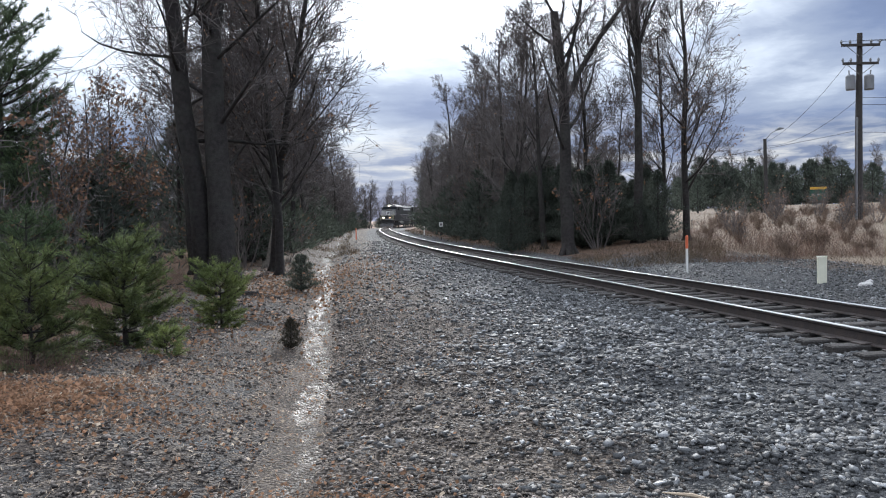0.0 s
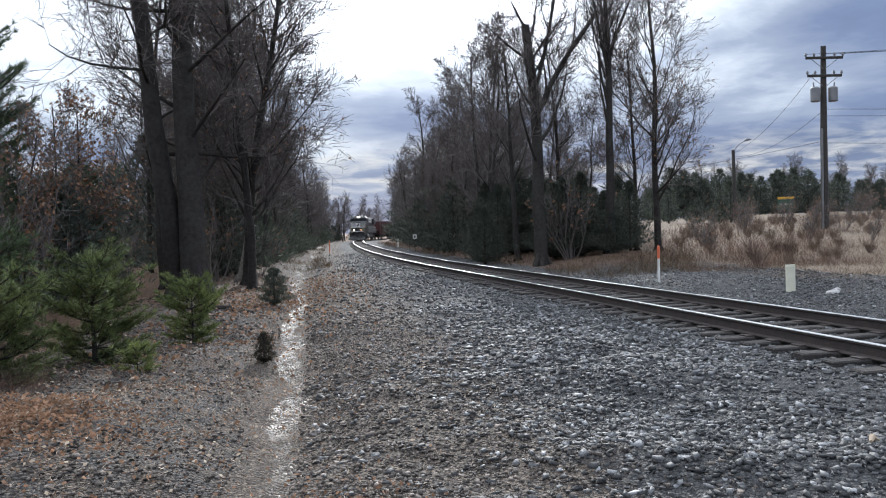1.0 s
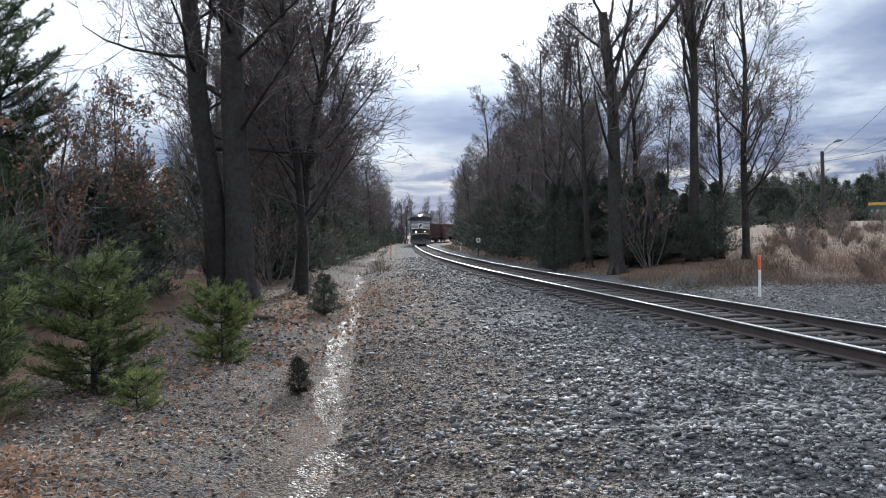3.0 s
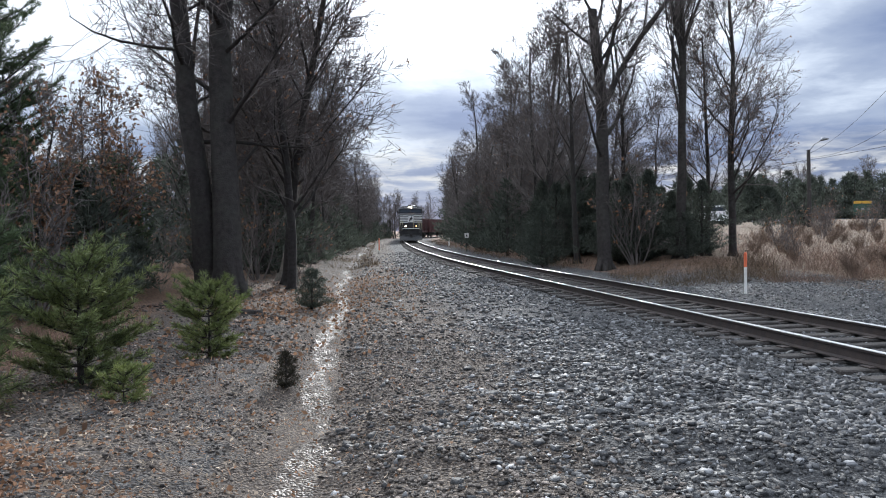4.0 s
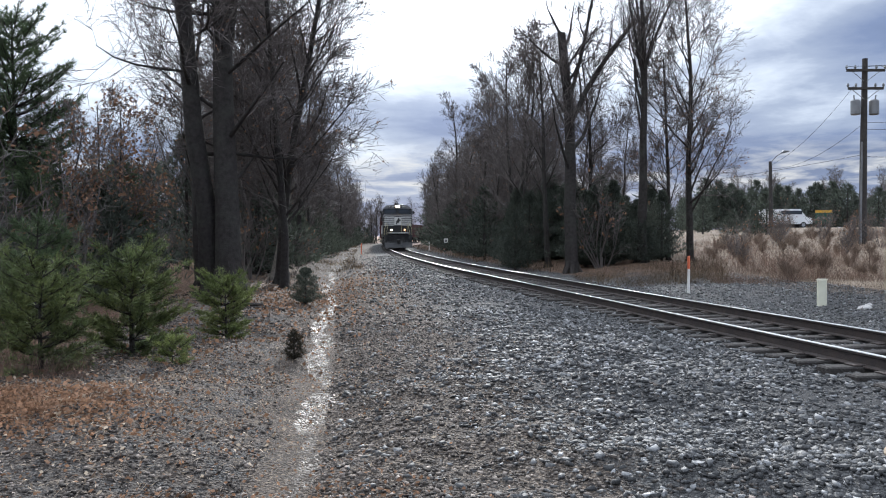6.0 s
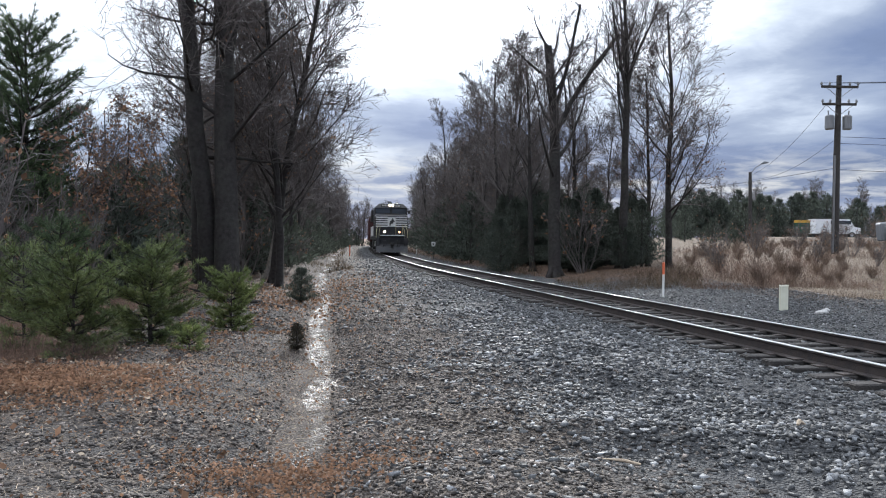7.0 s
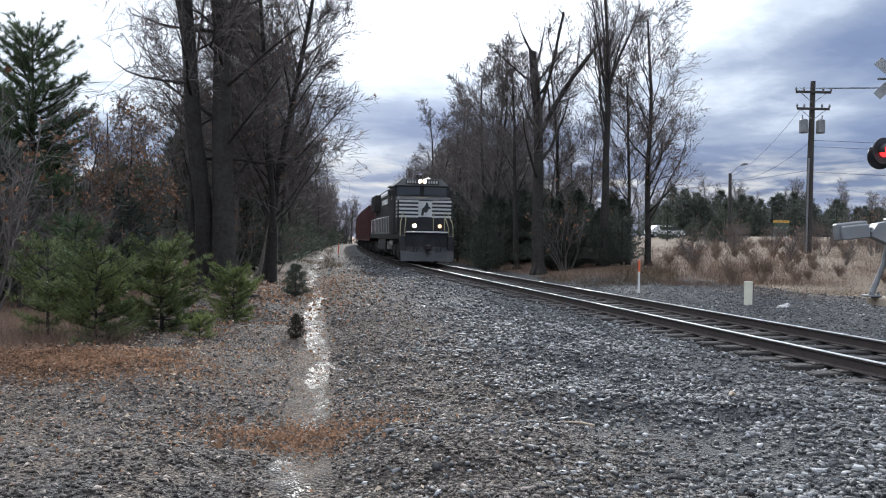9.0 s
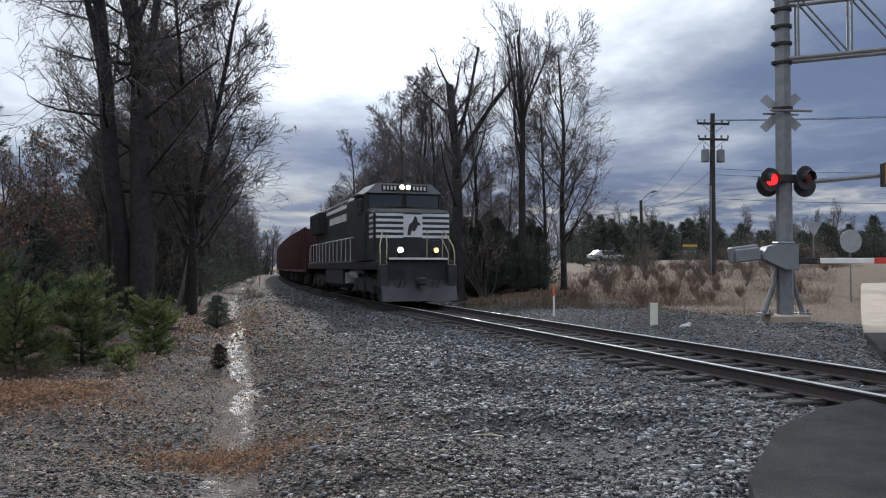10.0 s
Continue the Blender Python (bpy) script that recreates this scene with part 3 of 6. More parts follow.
# ---------------------------------------------------------------- plants
class Wood:
    """Branches collected by size and turned into tubes all at once."""

    def __init__(self):
        self.sets, self.limbs, self.fine = {}, [], []

    def add(self, part_name, pts, radii, sides):
        self.sets.setdefault((part_name, len(pts), sides), []).append((pts, radii))

    def mesh(self, part_name, mat, name):
        V, F, base = [], [], 0
        for (pn, n, sides), items in self.sets.items():
            if pn != part_name:
                continue
            P, R = np.array([i[0] for i in items]), np.array([i[1] for i in items])
            T = np.gradient(P, axis=1)
            T /= np.linalg.norm(T, axis=2)[..., None] + 1e-9
            ref = np.where(np.abs(T[:, :1, 2:3]) < 0.8, np.array((0.0, 0, 1)), np.array((1.0, 0, 0)))
            A = np.cross(T, np.broadcast_to(ref, T.shape))
            A /= np.linalg.norm(A, axis=2)[..., None] + 1e-9
            B = np.cross(T, A)
            a = np.arange(sides) * 2 * math.pi / sides
            W = P[:, :, None] + R[:, :, None, None] * (np.cos(a)[:, None] * A[:, :, None] + np.sin(a)[:, None] * B[:, :, None])
            m = len(items)
            i, j = np.meshgrid(np.arange(n - 1), np.arange(sides), indexing="ij")
            k = (j + 1) % sides
            q = np.stack([i * sides + j, i * sides + k, (i + 1) * sides + k, (i + 1) * sides + j], -1).reshape(-1, 4)
            F.append((q[None] + (np.arange(m) * n * sides)[:, None, None]).reshape(-1, 4) + base)
            V.append(W.reshape(-1, 3))
            base += m * n * sides
        if part_name == "twig" and self.fine:
            # the thinnest twigs are flat slivers
            P, Q, R = (np.array([f[i] for f in self.fine]) for i in range(3))
            rg = np.random.default_rng(len(P))
            S = np.cross(Q - P, rg.normal(0, 1, P.shape))
            S *= (R * 1.15 / (np.linalg.norm(S, axis=1) + 1e-9))[:, None]
            V.append(np.stack([P - S, P + S, Q + S * 0.35, Q - S * 0.35], 1).reshape(-1, 3))
            F.append(np.arange(4 * len(P)).reshape(-1, 4) + base)
        return tri_mesh(name, np.concatenate(V), np.concatenate(F), mat, smooth=True) if V else None


def unit(v):
    return v / (np.linalg.norm(v) + 1e-9)


def grow(wood, rng, p, d, length, r, level, cfg, tips):
    """One branch and, from it, the next finer ones."""
    n = (8, 5, 3, 2, 2)[level]
    pts, dirs = [p], [d]
    for i in range(n - 1):
        d = unit(d + rng.normal(0, cfg["wob"][level], 3) + np.array((0, 0, cfg["up"][level])))
        p = p + d * length / (n - 1)
        pts.append(p)
        dirs.append(d)
    taper = cfg["taper"][level]
    radii = r * (1 - (1 - taper) * np.linspace(0, 1, n))
    if level >= 3:
        wood.fine.append((pts[0], pts[-1], r))
    else:
        wood.add("trunk" if level == 0 else ("limb" if level == 1 else "twig"), np.array(pts), radii, (9, 6, 3, 3, 3)[level])
    if level == 1:
        wood.limbs.append((np.array(pts), radii))
    if level >= cfg["depth"]:
        tips.append((pts[-1], d))
        return
    pts, dirs = np.array(pts), np.array(dirs)
    count = cfg["kids"][level]
    for c in range(count):
        k = cfg["start"][level] + (1 - cfg["start"][level]) * ((c + rng.random()) / count)
        f = k * (n - 1)
        i = min(int(f), n - 2)
        q = pts[i] + (pts[i + 1] - pts[i]) * (f - i)
        side = unit(np.cross(dirs[i], rng.normal(0, 1, 3)))
        ang = radians(cfg["angle"][level] * rng.uniform(0.7, 1.25))
        dd = unit(dirs[i] * math.cos(ang) + side * math.sin(ang))
        rr = max(r * (1 - (1 - taper) * k) * cfg["thin"][level] * rng.uniform(0.7, 1.1), cfg["min_r"])
        ll = length * cfg["short"][level] * rng.uniform(0.6, 1.15) * (1.15 - 0.55 * k)
        grow(wood, rng, q, dd, ll, rr, level + 1, cfg, tips)


BARE = dict(depth=4, kids=(17, 7, 6, 4), start=(0.28, 0.2, 0.15, 0.2), angle=(48, 42, 40, 38), thin=(0.42, 0.5, 0.5, 0.6), short=(0.36, 0.55, 0.62, 0.75), wob=(0.05, 0.13, 0.13, 0.10, 0.10),
            up=(0.03, 0.15, 0.15, 0.18, 0.22), taper=(0.25, 0.2, 0.25, 0.3, 0.4), min_r=0.0085)


def cards(rng, P, D, count, length, width, spread):
    """Thin pointed leaves or needles in tufts at P along D."""
    P, D = np.repeat(P, count, 0), np.repeat(D, count, 0)
    n = len(P)
    d = D + rng.normal(0, spread, (n, 3))
    d /= np.linalg.norm(d, axis=1)[:, None]
    s = np.cross(d, rng.normal(0, 1, (n, 3)))
    s /= np.linalg.norm(s, axis=1)[:, None]
    le = length * rng.uniform(0.6, 1.2, n)[:, None]
    w = width * rng.uniform(0.7, 1.3, n)[:, None]
    P = P + d * le * rng.uniform(-0.2, 0.2, n)[:, None]
    V = np.stack([P, P + d * le * 0.45 + s * w, P + d * le, P + d * le * 0.45 - s * w], 1)
    return V.reshape(-1, 3), np.arange(4 * n).reshape(-1, 4)


def bare_tree(name, label, seed, height, radius, at, cfg=None, lean=(0, 0), bark="bark", leaves=0, broken=False, group="", stems=()):
    """A leafless tree; with a group its limbs and twigs are one crown."""
    rng = np.random.default_rng(seed)
    cfg = dict(BARE, **(cfg or {}))
    wood, tips = Wood(), []
    if broken:
        cfg = dict(cfg, taper=(0.62, *cfg["taper"][1:]))
    grow(wood, rng, np.array((0, 0, -0.15)), unit(np.array((*lean, 1.0))), height, radius, 0, cfg, tips)
    # heavy forks that rise with the trunk
    spine = next(v for k, v in wood.sets.items() if k[0] == "trunk")[0][0]
    for q, dx, dy, ln, rr in stems:
        f = q * (len(spine) - 1)
        i = min(int(f), len(spine) - 2)
        p = spine[i] + (spine[i + 1] - spine[i]) * (f - i)
        grow(wood, rng, p, unit(np.array((dx, dy, 1.0))), ln, rr, 0, dict(cfg, start=(0.15, *cfg["start"][1:]), kids=(8, 6, 6, 4), short=(0.42, 0.58, 0.62, 0.7)), tips)
    for a in range(5):
        an = a * 1.26 + rng.random()
        wood.add("trunk", np.array([(math.cos(an) * radius * q, math.sin(an) * radius * q, z) for q, z in ((0.35, radius * 2.6), (0.75, radius), (1.25, radius * 0.2), (1.9, -0.2))]), radius * np.array((0.4, 0.42, 0.36, 0.2)), 6)
    tree = thing(name, label, "tree", group, at=at)
    part("trunk", wood.mesh("trunk", bark, "trunk"), None, tree)
    if group:
        for k in [k for k in wood.sets if k[0] == "limb"]:
            wood.sets.setdefault(("twig", k[1], k[2] + 0), []).extend(wood.sets.pop(k))
    else:
        for pts, radii in wood.limbs:
            part("limb", Build().tube(pts, radii, 6, False).mesh("limb", bark, True, False), None, tree)
    tw = wood.mesh("twig", "twig", "crown")
    if tw:
        tagged(part("crown", tw, None, tree, "bare winter twigs"), kind="stuff")
    if leaves:
        P, D = np.array([t[0] for t in tips]), np.array([t[1] for t in tips])
        k = rng.random(len(P)) < leaves * (1.2 - P[:, 2] / height)
        if k.any():
            V, F = cards(rng, P[k], D[k] + np.array((0, 0, -0.4)), 2, 0.11, 0.028, 0.8)
            tagged(part("leafage", tri_mesh("leafage", V, F, "deadleaf"), None, tree, "clinging brown leaves"), kind="stuff")
    return tree


def pine(name, label, seed, height, radius, spread, at, needle="needle", start=0.12, whorls=11, per=6, tuft=0.20, density=1.0, bushy=1.0, group="", nw=0.0042, full=0.9):
    rng = np.random.default_rng(seed)
    wood = Wood()
    hs = np.linspace(0, 1, 7)
    bend = rng.normal(0, 0.015, 2) * height
    spine = np.stack([bend[0] * np.sin(hs * 3), bend[1] * np.sin(hs * 2.6), hs * height - 0.1], 1)
    wood.add("trunk", spine, radius * (1 - 0.88 * hs), 8)
    P, D = [], []
    for wv in range(whorls):
        k = start + (1 - start) * (wv + rng.uniform(-0.2, 0.2)) / whorls
        k = min(max(k, 0.05), 0.985)
        reach = spread * (math.sin(math.pi * (0.10 + 0.9 * (1 - k)) ** 0.8) ** 0.7 * 0.6 + (1 - k) * 0.4) * bushy
        base = np.array([np.interp(k, hs, spine[:, i]) for i in range(3)])
        turn = rng.random() * 6.28
        for b in range(per + int(rng.random() * 2)):
            if rng.random() > full:
                continue
            an = turn + b * 6.28 / per + rng.normal(0, 0.25)
            ln = max(reach * rng.uniform(0.45, 1.3), tuft)
            rise = 0.12 + 0.55 * k + rng.normal(0, 0.1)
            d0 = unit(np.array((math.cos(an), math.sin(an), rise)))
            pts = [base + d0 * ln * q + np.array((0, 0, 0.10 * ln * (q * q) - 0.05 * ln * math.sin(q * 3))) for q in (0, 0.33, 0.66, 1.0)]
            wood.add("limb", np.array(pts), max(0.018 * ln, 0.006) * np.array((1, 0.75, 0.5, 0.25)), 4)
            shoots = max(4, int(ln / 0.11 * density))
            for sidx in range(shoots):
                q = 0.25 + 0.75 * (sidx + rng.random()) / shoots
                p = base + d0 * ln * q + np.array((0, 0, 0.10 * ln * q * q - 0.05 * ln * math.sin(q * 3)))
                for sgn in range(2):
                    sd = unit(d0 * 0.8 + np.cross(d0, (0, 0, 1)) * rng.uniform(-1.1, 1.1) + np.array((0, 0, rng.uniform(0.0, 0.75))))
                    sl = ln * 0.30 * rng.uniform(0.4, 1.1) * (1.25 - q)
                    e = p + sd * sl
                    wood.add("limb", np.array([p, e]), np.array((0.005, 0.003)), 3)
                    for z in range(1 + int(sl / (tuft * 0.55))):
                        P.append(p + (e - p) * min(1, (z + 0.8) / (1 + sl / (tuft * 0.55))))
                        D.append(sd)
    for z in range(4):
        P.append(spine[-1])
        D.append(np.array((0, 0, 1.0)))
    P, D = np.array(P), np.array(D)
    tree = thing(name, label, "tree", group, at=at)
    part("trunk", wood.mesh("trunk", "bark", "trunk"), None, tree)
    part("bough", wood.mesh("limb", "bark", "bough"), None, tree)
    V, F = cards(rng, P, D, 12, tuft, nw, 0.5)
    part("needles", tri_mesh("needles", V, F, needle), None, tree, "green needle tufts")
    return tree


def cedar(name, label, seed, height, spread, at, mat="cedar", group="", n=2600, card=0.11, width=0.016, bulge=0.75):
    """A dense pointed evergreen."""
    rng = np.random.default_rng(seed)
    wood = Wood()
    wood.add("trunk", np.array([(0, 0, -0.15), (0, 0, height * 0.5), (0, 0, height * 0.92)]), height * np.array((0.02, 0.013, 0.004)) + 0.01, 6)
    k = rng.random(n) ** 1.25
    lumps = 1 + 0.28 * np.sin(k * 23 + rng.random() * 6) + rng.normal(0, 0.16, n)
    an = rng.random(n) * 6.283
    lob = 1 + 0.22 * np.sin(an * 3 + k * 9) + 0.15 * np.sin(an * 5 - k * 14)
    r = spread * (1 - k) ** bulge * np.minimum(1, 0.35 + k * 5) * np.sqrt(rng.random(n)) ** 0.6 * lumps * lob
    P = np.stack([np.cos(an) * r, np.sin(an) * r, (0.04 + 0.96 * k) * height], 1)
    D = np.stack([np.cos(an), np.sin(an), 0.7 + rng.random(n)], 1)
    D /= np.linalg.norm(D, axis=1)[:, None]
    for i in range(0, n, 40):
        wood.add("trunk", np.array([(0, 0, max(0.05, P[i, 2] - r[i] * 0.5)), P[i] * (0.5, 0.5, 1) - (0, 0, r[i] * 0.2), P[i]]), np.array((0.012, 0.008, 0.003)) * (0.4 + height * 0.3), 3)
    tree = thing(name, label, "tree", group, at=at)
    part("trunk", wood.mesh("trunk", "bark", "trunk"), None, tree)
    V, F = cards(rng, P, D, 3 if group else 5, card * (0.6 + 0.4 * height / 2), width * (0.6 + 0.4 * height / 2), 0.55)
    part("foliage", tri_mesh("foliage", V, F, mat), None, tree)
    return tree


def shrub(name, label, seed, height, at, group="", leaves=0.0, stems=9, kind_mat="twig"):
    """Bare many-stemmed brush."""
    rng = np.random.default_rng(seed)
    wood, tips = Wood(), []
    cfg = dict(depth=3, kids=(0, 7, 8, 3), start=(0, 0.25, 0.2, 0.2), angle=(0, 34, 38, 40), thin=(0, 0.55, 0.6, 0.7), short=(0, 0.5, 0.55, 0.6), wob=(0, 0.10, 0.15, 0.2, 0.2), up=(0, 0.06, 0.05, 0.02, 0.0), taper=(0, 0.3, 0.35, 0.4, 0.5), min_r=0.006)
    for s in range(stems):
        an = rng.random() * 6.283
        d = unit(np.array((math.cos(an) * 0.45, math.sin(an) * 0.45, 1.0)) + rng.normal(0, 0.12, 3))
        grow(wood, rng, np.array((math.cos(an), math.sin(an), 0)) * height * 0.07 * rng.random() - np.array((0, 0, 0.08)), d, height * rng.uniform(0.6, 1.05), 0.008 + height * 0.005, 1, cfg, tips)
    bush = thing(name, label, "shrub", group, at=at)
    for k in [k for k in wood.sets if k[0] == "limb"]:
        wood.sets.setdefault(("twig", k[1], k[2]), []).extend(wood.sets.pop(k))
    tagged(part("crown", wood.mesh("twig", kind_mat, "crown"), None, bush), kind="stuff")
    if leaves:
        P, D = np.array([t[0] for t in tips]), np.array([t[1] for t in tips])
        k = rng.random(len(P)) < leaves
        V, F = cards(rng, P[k], D[k], 3, 0.10, 0.03, 0.8)
        tagged(part("leafage", tri_mesh("leafage", V, F, "deadleaf"), None, bush, "withered brown leaves"), kind="stuff")
    return bush


def spot(x, y, turn=0.0, sink=0.0):
    return pose(x, y, float(ground_z(x, y)) - sink, 0, 0, turn)


FINE = dict(kids=(20, 8, 7, 4), start=(0.16, 0.15, 0.12, 0.15), angle=(44, 42, 40, 36), short=(0.30, 0.58, 0.65, 0.75))


def plant_left():
    # the two great trunks and their neighbours
    bare_tree("oak_tree", "huge dark bare oak with forked upper trunk beside pines", 11, 19.0, 0.40, spot(-6.35, 22.5, 40), dict(kids=(20, 8, 7, 4), thin=(0.27, 0.55, 0.55, 0.6), start=(0.16, 0.15, 0.12, 0.12), short=(0.25, 0.55, 0.62, 0.7), angle=(76, 48, 44, 40), up=(0.02, 0.06, 0.10, 0.12, 0.16), taper=(0.16, 0.2, 0.25, 0.3, 0.4), min_r=0.0068), lean=(0.012, 0), leaves=0.03, stems=((0.36, 0.20, 0.1, 9.0, 0.19), (0.42, -0.16, -0.1, 8.0, 0.15), (0.50, 0.26, -0.2, 7.0, 0.12)))
    bare_tree("oak_tree", "tall dark bare oak close to a larger oak", 12, 18.0, 0.33, spot(-6.98, 22.9, 130), dict(kids=(20, 8, 7, 4), thin=(0.27, 0.55, 0.55, 0.6), start=(0.2, 0.15, 0.12, 0.12), short=(0.25, 0.56, 0.62, 0.7), angle=(78, 48, 44, 40), up=(0.02, 0.04, 0.09, 0.12, 0.16), min_r=0.0068), lean=(-0.022, 0.01), leaves=0.03, stems=((0.38, -0.24, 0.2, 7.5, 0.15), (0.5, -0.10, 0.2, 7.0, 0.12)))
    bare_tree("maple_tree", "slender bare tree with fine dense twigs", 13, 13.2, 0.17, spot(-5.9, 27.0, 10), dict(FINE, kids=(26, 9, 8, 5)), leaves=0.04)
    bare_tree("maple_tree", "bare slender tree at the edge of the wood", 14, 11.6, 0.15, spot(-6.9, 31.5, 70), dict(FINE, kids=(24, 9, 8, 5)), leaves=0.06)
    bare_tree("maple_tree", "fine-twigged bare tree close to the great oaks", 16, 12.6, 0.14, spot(-5.35, 25.4, 170), dict(FINE, kids=(26, 9, 8, 5), angle=(56, 46, 42, 38)), leaves=0.05)
    bare_tree("maple_tree", "bare tree with drooping fine twigs behind the oaks", 17, 11.0, 0.13, spot(-8.2, 25.5, 220), dict(FINE, kids=(16, 8, 7, 4)), leaves=0.08)
    # saplings that keep their brown leaves
    for i, (x, y, h) in enumerate(((-8.9, 17.6, 4.2), (-8.2, 19.4, 4.8), (-9.8, 21.6, 5.4))):
        bare_tree("beech_sapling", "beech sapling holding withered rust-brown leaves", 81 + i, h, 0.05, spot(x, y, 40 * i), dict(kids=(16, 7, 6, 3), start=(0.12, 0.15, 0.15, 0.2), short=(0.40, 0.55, 0.6, 0.7), angle=(52, 42, 40, 36), min_r=0.006), leaves=0.75)
    bare_tree("leaning_tree", "pale leaning dead trunk among dark woods", 15, 4.6, 0.10, spot(-6.9, 30.0), dict(depth=2, kids=(5, 3, 0, 0), start=(0.5, 0.3, 0, 0)), lean=(0.35, 0), bark="bark_pale")
    near_cfg = dict(kids=(18, 8, 7, 5), start=(0.12, 0.15, 0.15, 0.2), short=(0.32, 0.58, 0.68, 0.8), angle=(42, 40, 38, 34), min_r=0.010)
    far_cfg = dict(depth=3, kids=(22, 8, 9, 0), start=(0.10, 0.12, 0.1, 0.2), short=(0.32, 0.58, 0.75, 0.6), angle=(46, 44, 40, 34), min_r=0.016)
    wood_label = "bare grey-brown woodland tree beside the railway"
    base = [bare_tree("woodland_tree", wood_label, 21 + i, h, r, spot(x, y, 10), dict(near_cfg, **c), leaves=lv, group="woodland trees")
            for i, (h, r, x, y, c, lv) in enumerate(((11.5, 0.15, -8.6, 34, {}, 0.02), (9.5, 0.12, -11.5, 37, dict(angle=(36, 40, 40, 40)), 0.12), (12.5, 0.16, -8.8, 40, {}, 0.0)))]
    far = [bare_tree("woodland_tree", wood_label, 25 + i, h, r, spot(x, y, 10), far_cfg, leaves=lv, group="woodland trees")
           for i, (h, r, x, y, lv) in enumerate(((11.5, 0.16, -14, 70, 0.0), (10.0, 0.14, -15, 78, 0.06), (12.5, 0.17, -16, 88, 0.0)))]
    brush = [
        shrub("brush", "tangled bare brush at the wood edge", 31, 2.6, spot(-8.2, 26), "wood edge brush", 0.10, 11),
        shrub("brush", "tangled bare brush at the wood edge", 32, 1.9, spot(-6.9, 34), "wood edge brush", 0.04, 11),
    ]
    ever = [cedar("cedar_tree", "dark dense evergreen under bare trees", 41 + i, h, w, spot(x, y), "cedar", "understorey evergreens", 620, 0.30, 0.023)
            for i, (h, w, x, y) in enumerate(((4.4, 1.7, -10.5, 36), (2.8, 1.5, -8.8, 45), (3.6, 2.0, -9.6, 52)))]
    edge = [cedar("cedar_tree", "dark evergreen with fine sprays at the wood edge", 44 + i, h, w, spot(x, y), "cedar", "wood edge evergreens", 3400, 0.13, 0.0085)
            for i, (h, w, x, y) in enumerate(((3.6, 1.35, 6.6, 35.0), (2.7, 1.2, 3.2, 37.0)))]
    rng = np.random.default_rng(77)

    def scatter(models, count, y0, y1, u0, u1, size, power=1.0, ok=None):
        done = 0
        for _ in range(count * 8):
            if done >= count:
                break
            y = y0 + (y1 - y0) * rng.random() ** power
            u = rng.uniform(u0, u1)
            x = float(line_x(y)) + u
            if ok and not ok(x, y, u):
                continue
            m = models[int(rng.random() * len(models))]
            c = copy_thing(m, spot(x, y, rng.random() * 360))
            c.scale = [rng.uniform(*size)] * 3
            done += 1

    def left(x, y, u):
        return u < np.interp(y, [18, 26, 32, 47, 90, 150], [-13, -10.6, -9.2, -7.4, -5.8, -5.4]) and not (abs(x + 6.7) < 1.6 and y < 29)
    # left wood along the track
    scatter(base, 24, 27, 62, -22, -7.2, (0.65, 0.95), 0.9, lambda x, y, u: left(x, y, u) and x > -0.33 * y)
    scatter(far, 50, 55, 190, -30, -5.5, (0.7, 1.05), 1.1, left)
    scatter(brush, 44, 24, 160, -17, -5.6, (0.7, 1.5), 1.0, left)
    scatter(ever, 64, 25, 170, -20, -6.0, (0.7, 1.5), 0.9, left)
    scatter(far, 42, 62, 190, -10, -5.5, (0.55, 0.85), 1.0, left)
    scatter(ever, 26, 60, 185, -9.5, -5.5, (0.5, 1.0), 1.0, left)
    # behind the young pines
    scatter(base, 5, 18, 30, -28, -14, (0.24, 0.34))
    scatter(ever, 12, 17, 25, -17, -11.6, (0.5, 0.72))
    scatter(brush, 34, 12.5, 26, -24, -12.0, (0.8, 1.6))
    scatter(ever, 14, 14, 26, -24, -13.5, (0.7, 1.3))

    # right wood between the track and the field
    def right(x, y, u):
        return x < 0.30 * y + 1.2 and (y < 70 or x > -0.022 * y)
    scatter(base, 9, 39, 62, 4.4, 15, (0.65, 0.95), 0.8, right)
    scatter(base, 8, 44, 74, 4.2, 8.5, (0.85, 1.08), 0.9, right)
    scatter(far, 38, 60, 160, 3.8, 20, (0.75, 1.0), 0.8, right)
    scatter(edge, 34, 33.5, 46, 4.0, 11, (0.75, 1.15), 0.9, lambda x, y, u: x < 0.275 * y)
    scatter(ever, 34, 44, 62, 4.0, 14, (0.8, 1.2), 0.8, right)
    scatter(ever, 34, 60, 150, 3.8, 14, (1.0, 1.7), 0.8, right)
    scatter(brush, 46, 29, 150, 3.4, 11, (0.7, 1.5), 0.9, right)
    scatter(far, 16, 70, 165, 4.0, 11, (0.6, 0.85), 1.0, right)
    scatter(far, 26, 150, 260, 4.5, 60, (0.8, 1.2))
    scatter(ever, 14, 120, 230, 4.0, 40, (0.9, 1.6))
    scatter(far, 20, 215, 290, -70, 30, (0.8, 1.2))

    # far hedge and wood across the field
    def beyond(x, y, u):
        return 0.30 * y < x < 0.86 * y
    scatter(ever, 120, 96, 112, 34, 112, (0.9, 1.5), 1.0, beyond)
    scatter(far, 70, 112, 170, 40, 160, (0.5, 0.8), 1.0, beyond)
    scatter(ever, 5, 60, 76, 24, 34, (0.5, 0.8), 1.0, beyond)
    scatter(brush, 26, 30, 70, 8, 50, (0.45, 0.95), 1.0, lambda x, y, u: x > 0.36 * y and x < 0.72 * y)
    weeds = [shrub("weed_clump", "low tangle of dry russet weeds in the field", 35 + i, h, spot(x, y), "field weeds", 0.0, 18, "weed") for i, (h, x, y) in enumerate(((1.0, 11.5, 26.0), (0.8, 14.0, 29.0)))]
